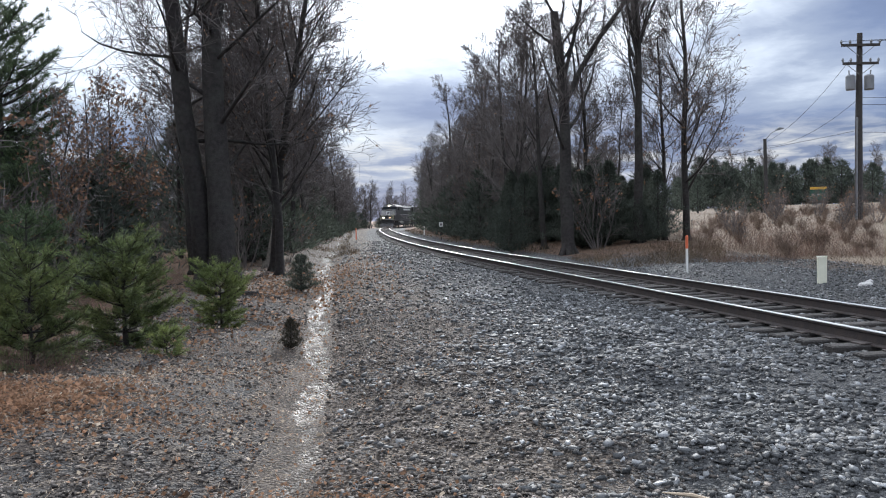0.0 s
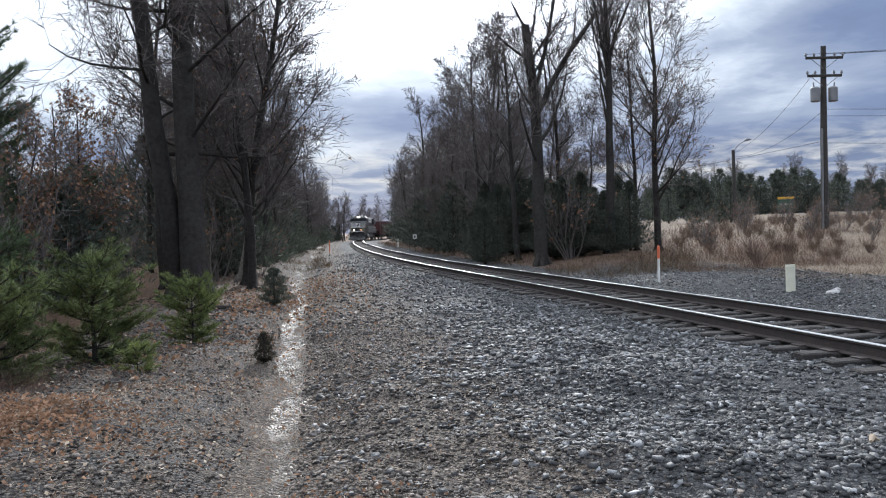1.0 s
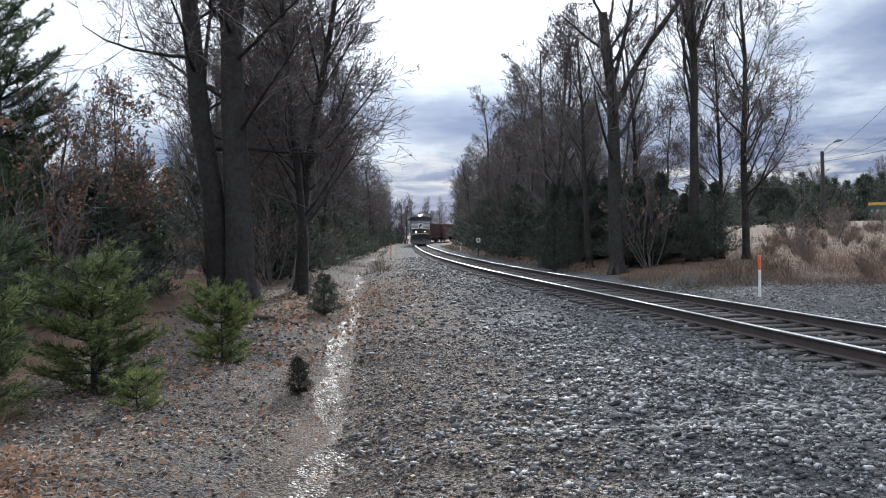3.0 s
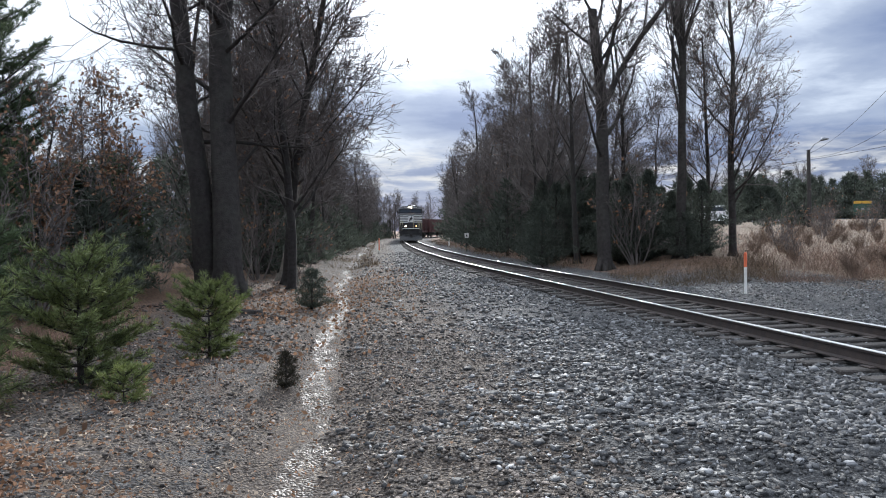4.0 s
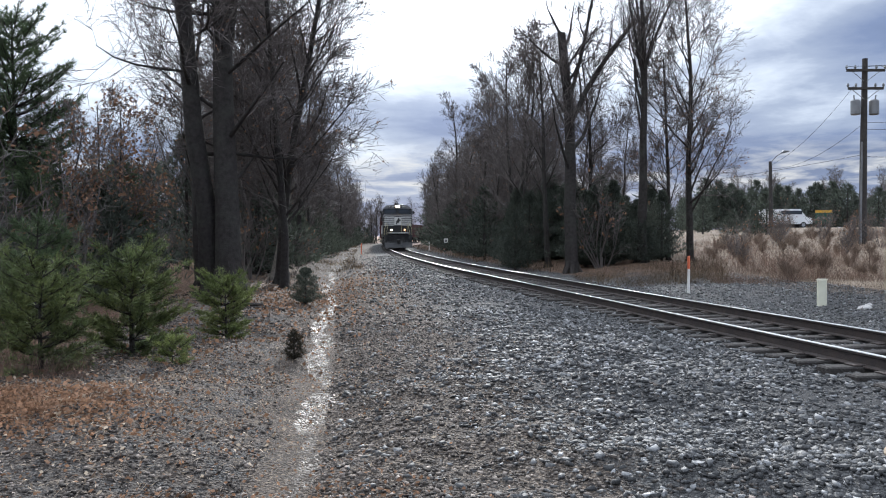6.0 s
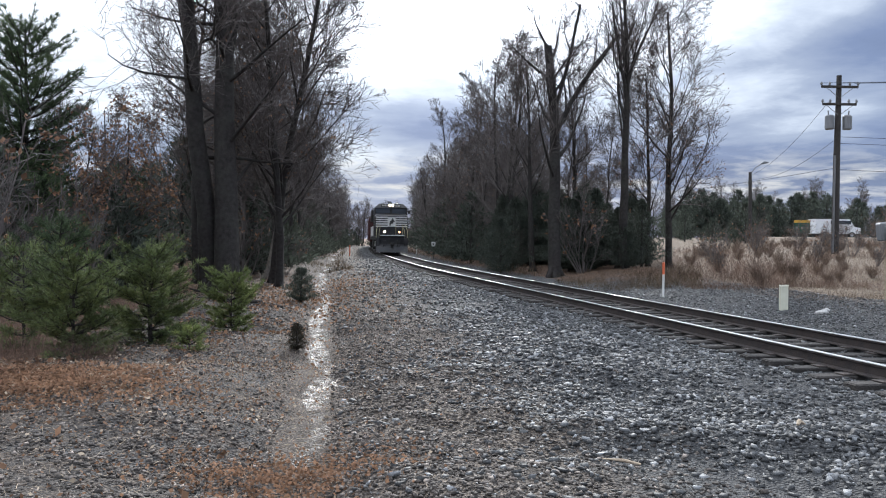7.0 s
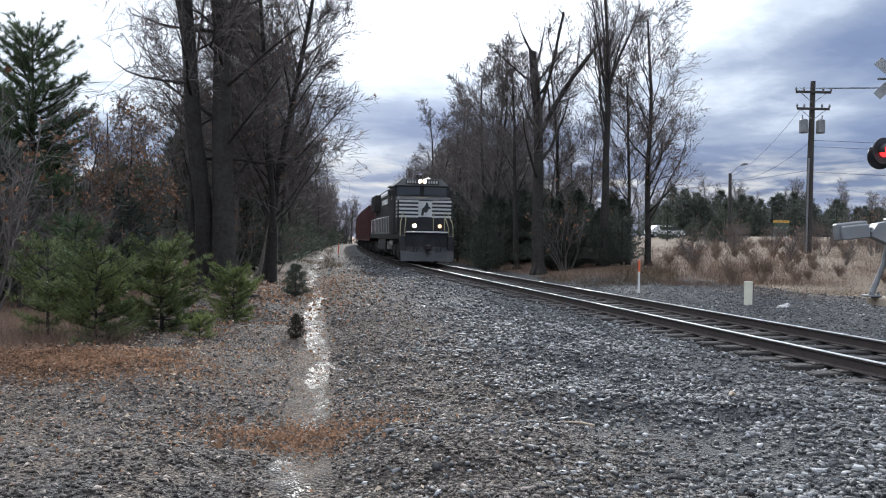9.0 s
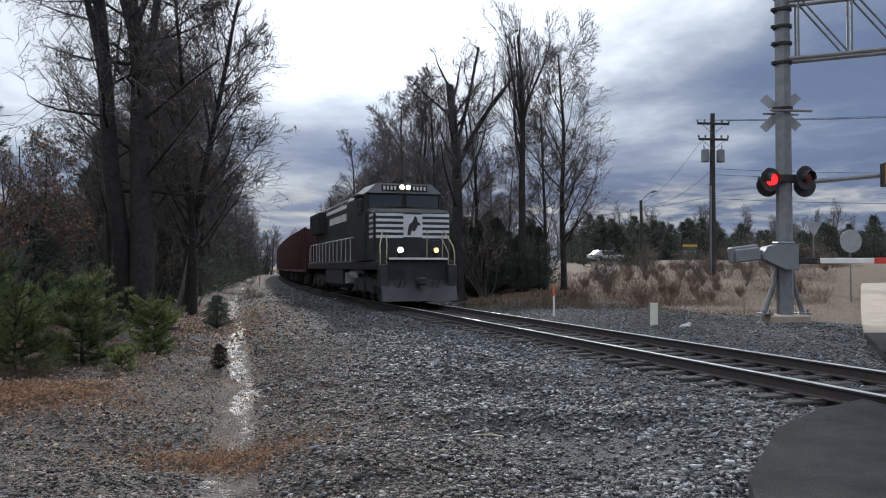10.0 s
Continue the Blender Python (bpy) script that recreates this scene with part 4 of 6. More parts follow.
    scatter(weeds, 80, 25, 52, 6, 42, (0.5, 0.9), 0.8, lambda x, y, u: 0.30 * y + 1.4 < x < 0.74 * y - 0.6 and not (11.0 < x < 13 and y < 19))


def plant_pines():
    pine("young_pine", "bushy bright green young pine at the wood edge", 51, 1.36, 0.035, 0.86, spot(-4.85, 9.4), "needle", 0.03, 11, 8, 0.105, 1.45, bushy=1.0, nw=0.0036)
    pine("young_pine", "dense green young pine beside a smaller pine", 52, 1.52, 0.045, 0.95, spot(-4.45, 11.1), "needle", 0.03, 12, 8, 0.105, 1.45, bushy=1.0, nw=0.0036)
    pine("young_pine", "small light green pine sapling by the gravel bank", 53, 1.16, 0.025, 0.72, spot(-3.9, 13.8), "needle_light", 0.06, 10, 8, 0.10, 1.6, nw=0.0036)
    pine("pine_seedling", "low yellow-green pine seedling in dry grass", 54, 0.42, 0.012, 0.38, spot(-3.55, 10.2), "needle_light", 0.05, 5, 7, 0.08, 1.3, nw=0.0030)
    pine("young_pine", "shaded young pine in the brush", 55, 1.5, 0.03, 0.8, spot(-6.0, 10.3), "needle", 0.06, 8, 7, 0.15, 1.0)
    pine("young_pine", "shaded young pine in the brush", 56, 1.9, 0.035, 0.9, spot(-6.6, 12.6), "needle_far", 0.06, 8, 7, 0.15, 1.0)
    tall = pine("pine_tree", "tall dark green pine with an open crown", 57, 7.3, 0.13, 2.0, spot(-11.1, 19.8), "needle_far", 0.12, 22, 9, 0.16, 0.66, nw=0.0052, full=1.0, group="pines behind the saplings")
    for x, y, s, r in ((-13.0, 21.0, 0.80, 50), (-9.9, 18.6, 0.50, 110), (-10.6, 25.5, 0.55, 300), (-13.5, 17.6, 0.75, 20), (-8.7, 16.2, 0.40, 70), (-10.2, 15.2, 0.46, 140), (-11.9, 15.8, 0.52, 260), (-9.4, 20.6, 0.46, 200)):
        copy_thing(tall, spot(x, y, r)).scale = (s, s, s)
    cedar("juniper", "small dark juniper bush at the ditch edge", 61, 0.92, 0.38, spot(-3.72, 20.4), "cedar", "", 2200, 0.10, 0.0045, 0.45)
    cedar("dry_juniper", "small withered dark juniper beside the ditch", 62, 0.43, 0.14, spot(-2.28, 11.8), "cedar_dark", "", 900, 0.085, 0.0030, 0.42)


def plant_right():
    bare_tree("broken_oak", "tall bare oak with a broken upper trunk", 71, 10.4, 0.29, spot(5.25, 33, 20), dict(kids=(12, 8, 8, 5), start=(0.42, 0.25, 0.15, 0.15), short=(0.36, 0.58, 0.6, 0.65), angle=(46, 42, 40, 36), min_r=0.007), broken=True, lean=(-0.01, 0), stems=((0.62, 0.55, 0.1, 6.2, 0.13), (0.70, 0.34, -0.1, 5.0, 0.09)))
    bare_tree("poplar_tree", "tall bare tree with upswept forked limbs", 72, 12.4, 0.23, spot(8.5, 34, 60), dict(kids=(13, 8, 8, 5), start=(0.42, 0.25, 0.15, 0.15), short=(0.40, 0.58, 0.6, 0.65), angle=(34, 38, 38, 36), min_r=0.007), stems=((0.55, 0.30, 0.1, 6.4, 0.12), (0.62, -0.28, 0.1, 5.0, 0.09), (0.68, 0.45, -0.2, 4.6, 0.08)))
    bare_tree("oak_tree", "bare oak with brown leaves clinging low down", 73, 12.0, 0.17, spot(10.9, 35, 100), dict(kids=(26, 9, 8, 5), start=(0.18, 0.2, 0.15, 0.15), short=(0.33, 0.58, 0.6, 0.65), angle=(50, 42, 40, 36), min_r=0.007), leaves=0.10)
    bare_tree("maple_tree", "slim bare tree at the corner of the wood", 74, 9.5, 0.12, spot(10.2, 36, 150), dict(kids=(24, 8, 8, 5), start=(0.25, 0.2, 0.2, 0.2), short=(0.3, 0.58, 0.62, 0.7)), leaves=0.05)
    bare_tree("maple_tree", "slender bare tree in the wood by the track", 75, 10.6, 0.15, spot(4.9, 38, 10), dict(FINE, start=(0.3, 0.15, 0.15, 0.2)))
    bare_tree("maple_tree", "slender bare tree in the wood by the track", 76, 11.2, 0.14, spot(4.0, 44, 210), dict(FINE, start=(0.3, 0.15, 0.15, 0.2)))
    bare_tree("maple_tree", "leaning slender tree in the wood by the track", 77, 9.6, 0.12, spot(6.7, 37, 90), dict(FINE, start=(0.3, 0.15, 0.15, 0.2)), lean=(-0.18, 0))


plant_left()
plant_pines()
plant_right()


# ---------------------------------------------------------------- train (own space: front at y = 0, tail towards +y, rail tops at z = 0)
def wheelset(parent, y, r=0.5):
    axle = part("axle", Build().cyl((-0.9, 0, 0), (0.9, 0, 0), 0.08, 10), "black_grime", parent, at=pose(0, y, r))
    for s in (-1, 1):
        w = Build().cyl((s * 0.76, 0, 0), (s * 0.89, 0, 0), r, 28)
        w.cyl((s * 0.72, 0, 0), (s * 0.77, 0, 0), r + 0.03, 28)
        w.cyl((s * 0.88, 0, 0), (s * 0.94, 0, 0), r * 0.35, 14)
        part("wheel", w, "black_grime", axle, "dark worn steel wheel")
    return axle


def bogie(parent, y, axles, r=0.5):
    b = Build()
    span = max(axles) - min(axles) + 0.9
    for s in (-1, 1):
        mid = y + (max(axles) + min(axles)) / 2
        b.prism([(mid - span / 2, 0.42), (mid + span / 2, 0.42), (mid + span / 2, 0.85), (mid + span * 0.3, 0.98), (mid - span * 0.3, 0.98), (mid - span / 2, 0.85)], 0, s * 1.05, s * 1.22)
        for a in axles:
            b.box(s * 1.24, y + a, r, 0.14, 0.34, 0.34, 0.03)
            for q in (-0.3, 0.3):
                b.cyl((s * 1.15, y + a + q, 0.62), (s * 1.15, y + a + q, 1.12), 0.09, 10)
    b.box(0, y + (max(axles) + min(axles)) / 2, 0.8, 2.1, 0.5, 0.3, 0.03)
    f = part("bogie", b, "black_grime", parent, "grimy black bogie frame with springs")
    return [(wheelset(f, y + a, r), y + a, r) for a in axles]


def coupler(parent, y, s):
    b = Build().box(0, y + s * 0.3, 0.88, 0.2, 0.7, 0.2, 0.03).box(0.03, y - s * 0.1, 0.88, 0.34, 0.26, 0.3, 0.06)
    part("coupler", b, "black_grime", parent)


axles = []


def make_loco():
    lo = thing("locomotive", "black diesel locomotive with white striped nose, headlamps lit", "locomotive")
    # frame, pilot and plough
    part("underframe", Build().box(0, 10.8, 1.46, 2.95, 19.9, 0.34, 0.04), "black", lo)
    fr = Build().box(0, 0.78, 0.92, 2.95, 0.10, 1.42, 0.02)
    fr.prism([(0.75, 0.16), (0.75, 0.95), (0.38, 0.62), (0.18, 0.16)], 0, -1.42, 1.42)
    for s in (-1, 1):
        fr.box(s * 1.30, 0.62, 1.05, 0.34, 0.30, 0.9, 0.03)
    part("pilot", fr, "black", lo, "black steel pilot with a snow plough")
    part("anticlimber", Build().box(0, 0.66, 1.70, 2.3, 0.30, 0.10, 0.02), "black", lo)
    part("anticlimber_edge", Build().box(0, 0.50, 1.70, 2.22, 0.03, 0.075, 0.01), "loco_white", lo, "white front edge strip")
    coupler(lo, 0.25, 1)
    hose = Build()
    for x in (-0.75, -0.55, 0.5, 0.72):
        hose.tube([(x, 0.7, 1.25), (x, 0.45, 1.15), (x + 0.03, 0.36, 0.85), (x - 0.05, 0.42, 0.6)], 0.024, 6)
    part("air_hose", hose, "rubber", lo)
    # nose
    def ring(y, hw, z0, z1, c):
        return [(-hw, y, z0), (hw, y, z0), (hw, y, z1 - c), (hw - c, y, z1), (-hw + c, y, z1), (-hw, y, z1 - c)]
    nose = Build().loft([ring(1.32, 1.40, 1.65, 3.46, 0.10), ring(1.42, 1.50, 1.65, 3.56, 0.12), ring(2.75, 1.52, 1.65, 3.74, 0.14)])
    n = part("nose", nose, "black", lo, "black wide nose with white stripes")
    for i in range(5):
        z = 3.36 - i * 0.205
        for s in (-1, 1):
            part("stripe", Build().box(s * 0.90, 1.312, z, 1.06, 0.02, 0.105, 0.004), "loco_white", n, "white painted stripe")
            part("stripe", Build().box(s * 1.505, 2.0, z, 0.012, 1.1, 0.105), "loco_white", n, "white painted stripe")
    part("emblem_panel", Build().box(0, 1.310, 2.95, 0.74, 0.02, 0.86, 0.005), "loco_white", n, "white panel behind a dark emblem")
    em = Build().prism([(-0.22, 2.60), (-0.10, 2.60), (-0.05, 2.78), (0.06, 2.74), (0.14, 2.86), (0.20, 2.98), (0.30, 2.96), (0.27, 3.06), (0.18, 3.10), (0.16, 3.26), (0.07, 3.32), (-0.02, 3.12), (-0.16, 2.98), (-0.20, 2.80)], 1, 1.292, 1.302)
    part("emblem", em, "black", n, "dark emblem shape")
    part("nose_door", Build().box(0.95, 1.305, 2.05, 0.62, 0.03, 0.72, 0.01), "black", n)
    # cab
    def cabring(y, hw, z1, c):
        return [(-hw, y, 1.65), (hw, y, 1.65), (hw, y, z1 - 0.4), (hw - 0.02, y, z1 - 0.36), (hw - c, y, z1), (-hw + c, y, z1), (-hw + 0.02, y, z1 - 0.36), (-hw, y, z1 - 0.4)]
    cab = part("cab", Build().loft([cabring(2.72, 1.55, 4.66, 0.42), cabring(5.0, 1.56, 4.74, 0.46)]), "black", lo, "black steel driver's cab")
    part("roof_front", Build().prism([(-1.52, 4.30), (1.52, 4.30), (1.10, 4.68), (-1.10, 4.68)], 1, 2.60, 2.72), "loco_grey", cab, "dusty grey front of the cab roof")
    for s in (-1, 1):
        w = Build().prism([(s * 0.10, 3.80), (s * 1.40, 3.74), (s * 1.40, 4.22), (s * 0.10, 4.24)], 1, 2.675, 2.70)
        part("windscreen", w, "glass", cab, "dark glass windscreen")
        f = Build()
        for a, b_ in (((s * 0.06, 3.77), (s * 1.44, 3.71)), ((s * 0.06, 4.27), (s * 1.44, 4.25)), ((s * 0.06, 3.77), (s * 0.06, 4.27)), ((s * 1.44, 3.71), (s * 1.44, 4.25))):
            f.cyl((a[0], 2.685, a[1]), (b_[0], 2.685, b_[1]), 0.025, 6)
        part("windscreen_frame", f, "black_grime", cab)
        part("number_board", Build().box(s * 0.60, 2.585, 4.50, 0.66, 0.03, 0.24, 0.01), "black_grime", cab, "number board with pale marks")
        for i in range(4):
            part("number_mark", Build().box(s * 0.60 - 0.22 + i * 0.145, 2.565, 4.50, 0.08, 0.012, 0.15), "loco_white", cab, "pale plain bar")
        part("side_window", Build().box(s * 1.562, 3.75, 3.85, 0.02, 1.1, 0.62, 0.008), "glass", cab, "dark side window")
        part("sunshade", Build().prism([(3.1, 4.28), (4.5, 4.28), (4.5, 4.24), (3.1, 4.24)], 0, s * 1.56, s * 1.78), "loco_grey", cab)
        part("mirror", Build().box(s * 1.72, 2.95, 3.9, 0.22, 0.05, 0.34, 0.02).cyl((s * 1.55, 2.98, 4.0), (s * 1.68, 2.95, 4.0), 0.02, 6), "black", cab)
        lamp = part("headlamp_ring", Build().cyl((s * 0.125, 2.50, 4.53), (s * 0.125, 2.62, 4.53), 0.125, 20), "black_grime", cab)
        part("headlamp", Build().cyl((s * 0.125, 2.48, 4.53), (s * 0.125, 2.50, 4.53), 0.088, 20), "lamp", lamp, "lit white headlamp")
        ring_ = part("ditch_lamp_ring", Build().cyl((s * 0.68, 0.52, 2.02), (s * 0.68, 0.72, 2.02), 0.15, 20).box(s * 0.68, 0.65, 1.83, 0.10, 0.12, 0.2, 0.02), "black_grime", lo)
        part("ditch_lamp", Build().cyl((s * 0.68, 0.50, 2.02), (s * 0.68, 0.52, 2.02), 0.098, 20), "lamp" if s < 0 else "lamp_warm", ring_, "lit ditch lamp")
    part("horn", Build().cyl((-0.2, 3.6, 4.84), (-0.2, 3.0, 4.86), 0.03, 8, 0.08).cyl((0.0, 3.6, 4.84), (0.0, 3.1, 4.86), 0.03, 8, 0.07).box(-0.1, 3.6, 4.79, 0.4, 0.1, 0.1, 0.02), "black_grime", lo)
    part("antenna_dome", Build().tube([(0.5, 4.0, 4.72), (0.5, 4.0, 4.80), (0.5, 4.0, 4.84)], [0.22, 0.2, 0.06], 14), "white_paint", lo)
    # long hood
    def hood(y, hw, z1, c):
        return [(-hw, y, 1.65), (hw, y, 1.65), (hw, y, z1 - c), (hw - c, y, z1), (-hw + c, y, z1), (-hw, y, z1 - c)]
    hd = part("hood", Build().loft([hood(5.0, 1.18, 4.45, 0.30), hood(19.4, 1.18, 4.45, 0.30)]), "black", lo, "long black engine hood")
    part("inertial_box", Build().loft([hood(5.0, 1.45, 4.66, 0.4), hood(7.4, 1.45, 4.66, 0.4)]), "black", hd)
    for s in (-1, 1):
        # white strips paint the highlight along the hood's roof edges
        part("roof_edge", Build().box(s * 1.10, 11.0, 4.50, 0.10, 14.5, 0.06, 0.015), "loco_white", hd, "bright roof edge rail")
        part("radiator", Build().prism([(15.2, 3.25), (19.3, 3.25), (19.3, 4.38), (15.2, 4.38)], 0, s * 1.16, s * 1.52), "black_grime", hd, "dark radiator grille")
        for i in range(14):
            part("louvre", Build().box(s * 1.535, 17.25, 3.32 + i * 0.075, 0.02, 3.9, 0.03), "black", hd)
        for i in range(9):
            part("hood_door", Build().box(s * 1.19, 7.95 + i * 0.80, 2.65, 0.03, 0.74, 1.6, 0.012), "black", hd)
            part("door_latch", Build().box(s * 1.215, 8.22 + i * 0.80, 2.6, 0.02, 0.05, 0.16), "galv", hd)
        part("lettering_bar", Build().box(s * 1.212, 11.2, 3.72, 0.008, 5.2, 0.34), "loco_white", hd, "plain white bar on the hood side")
    for i, y in enumerate((9.0, 11.0, 16.2, 17.8)):
        part("roof_fan", Build().cyl((0, y, 4.44), (0, y, 4.62), 0.55, 24), "black_grime", hd)
    part("exhaust", Build().box(0, 13.2, 4.58, 0.5, 0.9, 0.28, 0.03), "black_grime", hd)
    # walkway rails
    for s in (-1, 1):
        for i in range(13):
            y = 5.2 + i * 1.18
            part("stanchion", Build().cyl((s * 1.46, y, 1.62), (s * 1.46, y, 2.66), 0.022, 7), "loco_white", lo, "white handrail post")
        part("handrail", Build().tube([(s * 1.46, 5.2, 2.66), (s * 1.46, 19.36, 2.66), (s * 1.40, 20.3, 2.45), (s * 1.40, 20.5, 1.7)], 0.022, 7), "loco_white", lo, "white handrail")
        part("front_handrail", Build().tube([(s * 1.42, 0.62, 0.75), (s * 1.42, 0.60, 1.9), (s * 1.40, 0.75, 2.2), (s * 1.20, 1.2, 2.75)], 0.024, 7), "yellow", lo, "pale yellow corner handrail")
        part("front_handrail", Build().tube([(s * 1.18, 0.62, 0.95), (s * 1.18, 0.60, 1.9), (s * 1.12, 0.8, 2.2), (s * 1.05, 1.25, 2.6)], 0.02, 7), "yellow", lo, "pale yellow corner handrail")
        for i in range(4):
            part("step", Build().box(s * 1.30, 0.95 + 0.02 * i, 0.42 + i * 0.32, 0.36, 0.3, 0.035, 0.008), "black_grime", lo)
        part("walkway_edge", Build().box(s * 1.485, 11.6, 1.645, 0.02, 15.6, 0.06), "loco_grey", lo, "pale walkway edge")
        part("air_reservoir", Build().cyl((s * 1.1, 5.9, 1.08), (s * 1.1, 7.7, 1.08), 0.20, 16), "loco_white", lo, "pale air reservoir")
    part("front_chain_rail", Build().tube([(0.35, 0.62, 1.72), (0.35, 0.6, 2.75), (0.95, 0.6, 2.75), (0.95, 0.62, 1.72)], 0.02, 7), "yellow", lo)
    part("fuel_tank", Build().prism([(-1.3, 0.45), (1.3, 0.45), (1.45, 0.62), (1.45, 1.28), (-1.45, 1.28), (-1.45, 0.62)], 1, 8.3, 13.4), "black_grime", lo, "black fuel tank")
    for s in (-1, 1):
        part("tank_end_light", Build().box(s * 1.0, 8.28, 0.9, 0.7, 0.03, 0.5, 0.02), "loco_white", lo, "pale tank end panel")
    axles.extend(bogie(lo, 2.6, (0, 1.75, 3.5), 0.51))
    axles.extend(bogie(lo, 15.4, (0, 1.75, 3.5), 0.51))
    coupler(lo, 21.4, -1)
    return lo


def make_wagon():
    wg = thing("hopper_wagon", "dark oxide-red hopper wagon with ribbed sides", "wagon", "coal wagons")
    L = 14.6
    shell = Build()
    for s in (-1, 1):
        shell.prism([(s * 1.50, 1.10), (s * 1.53, 3.82), (s * 1.46, 3.82), (s * 1.43, 1.10)], 1, 0.3, L - 0.3)
        shell.box(s * 1.51, L / 2, 3.85, 0.16, L - 0.5, 0.12, 0.02)
        shell.box(s * 1.49, L / 2, 1.15, 0.14, L - 0.5, 0.20, 0.02)
    for y, d in ((0.34, 1), (L - 0.34, -1)):
        shell.prism([(y, 1.9), (y, 3.82), (y + d * 0.07, 3.82), (y + d * 0.07, 1.9)], 0, -1.48, 1.48)
        shell.prism([(y, 1.9), (y + d * 1.6, 1.1), (y + d * 1.6, 1.0), (y, 1.8)], 0, -1.45, 1.45)
    part("hopper_body", shell, "wagon", wg)
    for s in (-1, 1):
        for i in range(13):
            part("rib", Build().box(s * 1.56, 0.5 + i * (L - 1.0) / 12, 2.48, 0.09, 0.13, 2.6, 0.015), "wagon", wg)
    gx = np.linspace(-1.42, 1.42, 8)
    gy = np.linspace(0.42, L - 0.42, 26)
    rng = np.random.default_rng(3)
    V = [(x, y, 3.52 + 0.22 * (1 - (x / 1.5) ** 2) * abs(math.sin(y * 0.9)) + rng.normal(0, 0.03)) for y in gy for x in gx]
    F = [(j * 8 + i, j * 8 + i + 1, (j + 1) * 8 + i + 1, (j + 1) * 8 + i) for j in range(25) for i in range(7)]
    part("coal_load", Build().add(V, F), "coal", wg, "heaped black coal", smooth=True)
    under = Build().box(0, L / 2, 0.98, 0.5, L, 0.26, 0.03)
    for i in range(3):
        y = L * (0.32 + 0.18 * i)
        under.prism([(y - 0.9, 1.1), (y + 0.9, 1.1), (y + 0.25, 0.45), (y - 0.25, 0.45)], 0, -1.2, 1.2)
    part("chute", under, "black_grime", wg, "dark discharge chutes")
    lad = Build()
    for s in (-1, 1):
        for i in range(6):
            lad.box(s * 1.25, 0.28, 1.3 + i * 0.38, 0.36, 0.04, 0.03)
    part("ladder", lad, "black_grime", wg)
    bogie(wg, 1.5, (0, 1.75), 0.46)
    bogie(wg, L - 3.25, (0, 1.75), 0.46)
    coupler(wg, 0.05, 1)
    coupler(wg, L - 0.05, -1)
    return wg


LOCO_LEN, WAGON_LEN = 21.6, 15.4
loco = make_loco()
wagons = [make_wagon()]
for _ in range(9):
    wagons.append(copy_thing(wagons[0], Matrix()))

FRONT = [(0.0, 160), (1.0, 149), (2.0, 136), (2.5, 127), (2.7, 123.5), (4.0, 102), (5.0, 92), (5.5, 85.5), (7.0, 68.8), (7.5, 61.6), (8.0, 53.8), (8.5, 45.6), (9.0, 38.3), (9.5, 31.8), (10.0, 24.9)]


def on_line(s, length):
    """The pose of a vehicle whose front stands at length s, on its two bogies."""
    x0, y0, _ = line_at(s + length * 0.18)
    x1, y1, _ = line_at(s + length * 0.82)
    d = Vector((x1 - x0, y1 - y0, 0)).normalized()
    p = Vector((x0, y0, 0)) - d * length * 0.18
    return pose(p.x, p.y, 0.003, 0, 0, math.degrees(math.atan2(-d.x, d.y)))


def motions():
    ts = np.arange(0, 10.01, 0.5)
    for ob, back, length in [(loco, 0.0, LOCO_LEN)] + [(w, LOCO_LEN + 0.3 + i * WAGON_LEN, WAGON_LEN - 0.8) for i, w in enumerate(wagons)]:
        rows = []
        for t in ts:
            s = np.interp(np.interp(t, [f[0] for f in FRONT], [f[1] for f in FRONT]), LINE_Y, LINE_S)
            rows.append((float(t), on_line(s + back, length)))
        walk(ob, rows)
    # the locomotive's wheels roll with it
    for axle, y, r in axles:
        rows = []
        for i in range(301):
            front = np.interp(i / 30, [f[0] for f in FRONT], [f[1] for f in FRONT])
            rows.append((i / 30, pose(0, y, r, math.degrees((FRONT[0][1] - front) / r) % 360, 0, 0)))
        walk(axle, rows)
    walk(van, [(t, pose(x, 88.0, float(ground_z(x, 88.0)) + 0.05, 0, 0, -90)) for t, x in ((0.0, 8.0), (4.0, 26.2), (4.5, 29.2), (5.5, 34.8), (7.0, 46.0), (10.0, 76.0))])
    walk(car, [(t, pose(x, 91.5, float(ground_z(x, 91.5)) + 0.05, 0, 0, -90)) for t, x in ((0.0, 2.0), (7.0, 22.7), (9.0, 29.4), (10.0, 32.6))])


# ---------------------------------------------------------------- level crossing
def asphalt_strip(name, label, mat, left, right, zs, category="road"):
    """A slab between two edges, cut into rows."""
    rng = np.random.default_rng(9)
    b, rings = Build(), []
    for (lx, ly), (rx, ry), z in zip(left, right, zs):
        row = []
        for q in np.linspace(0, 1, 9):
            row.append((lx + (rx - lx) * q, ly + (ry - ly) * q, z + (0.0 if 0 < q < 1 else -0.02)))
        rings.append([*row, (rx, ry, z - 0.35), (lx, ly, z - 0.35)])
    b.loft(rings)
    return tagged(new(name, b.mesh(name, mat)), label, category, kind="structure")


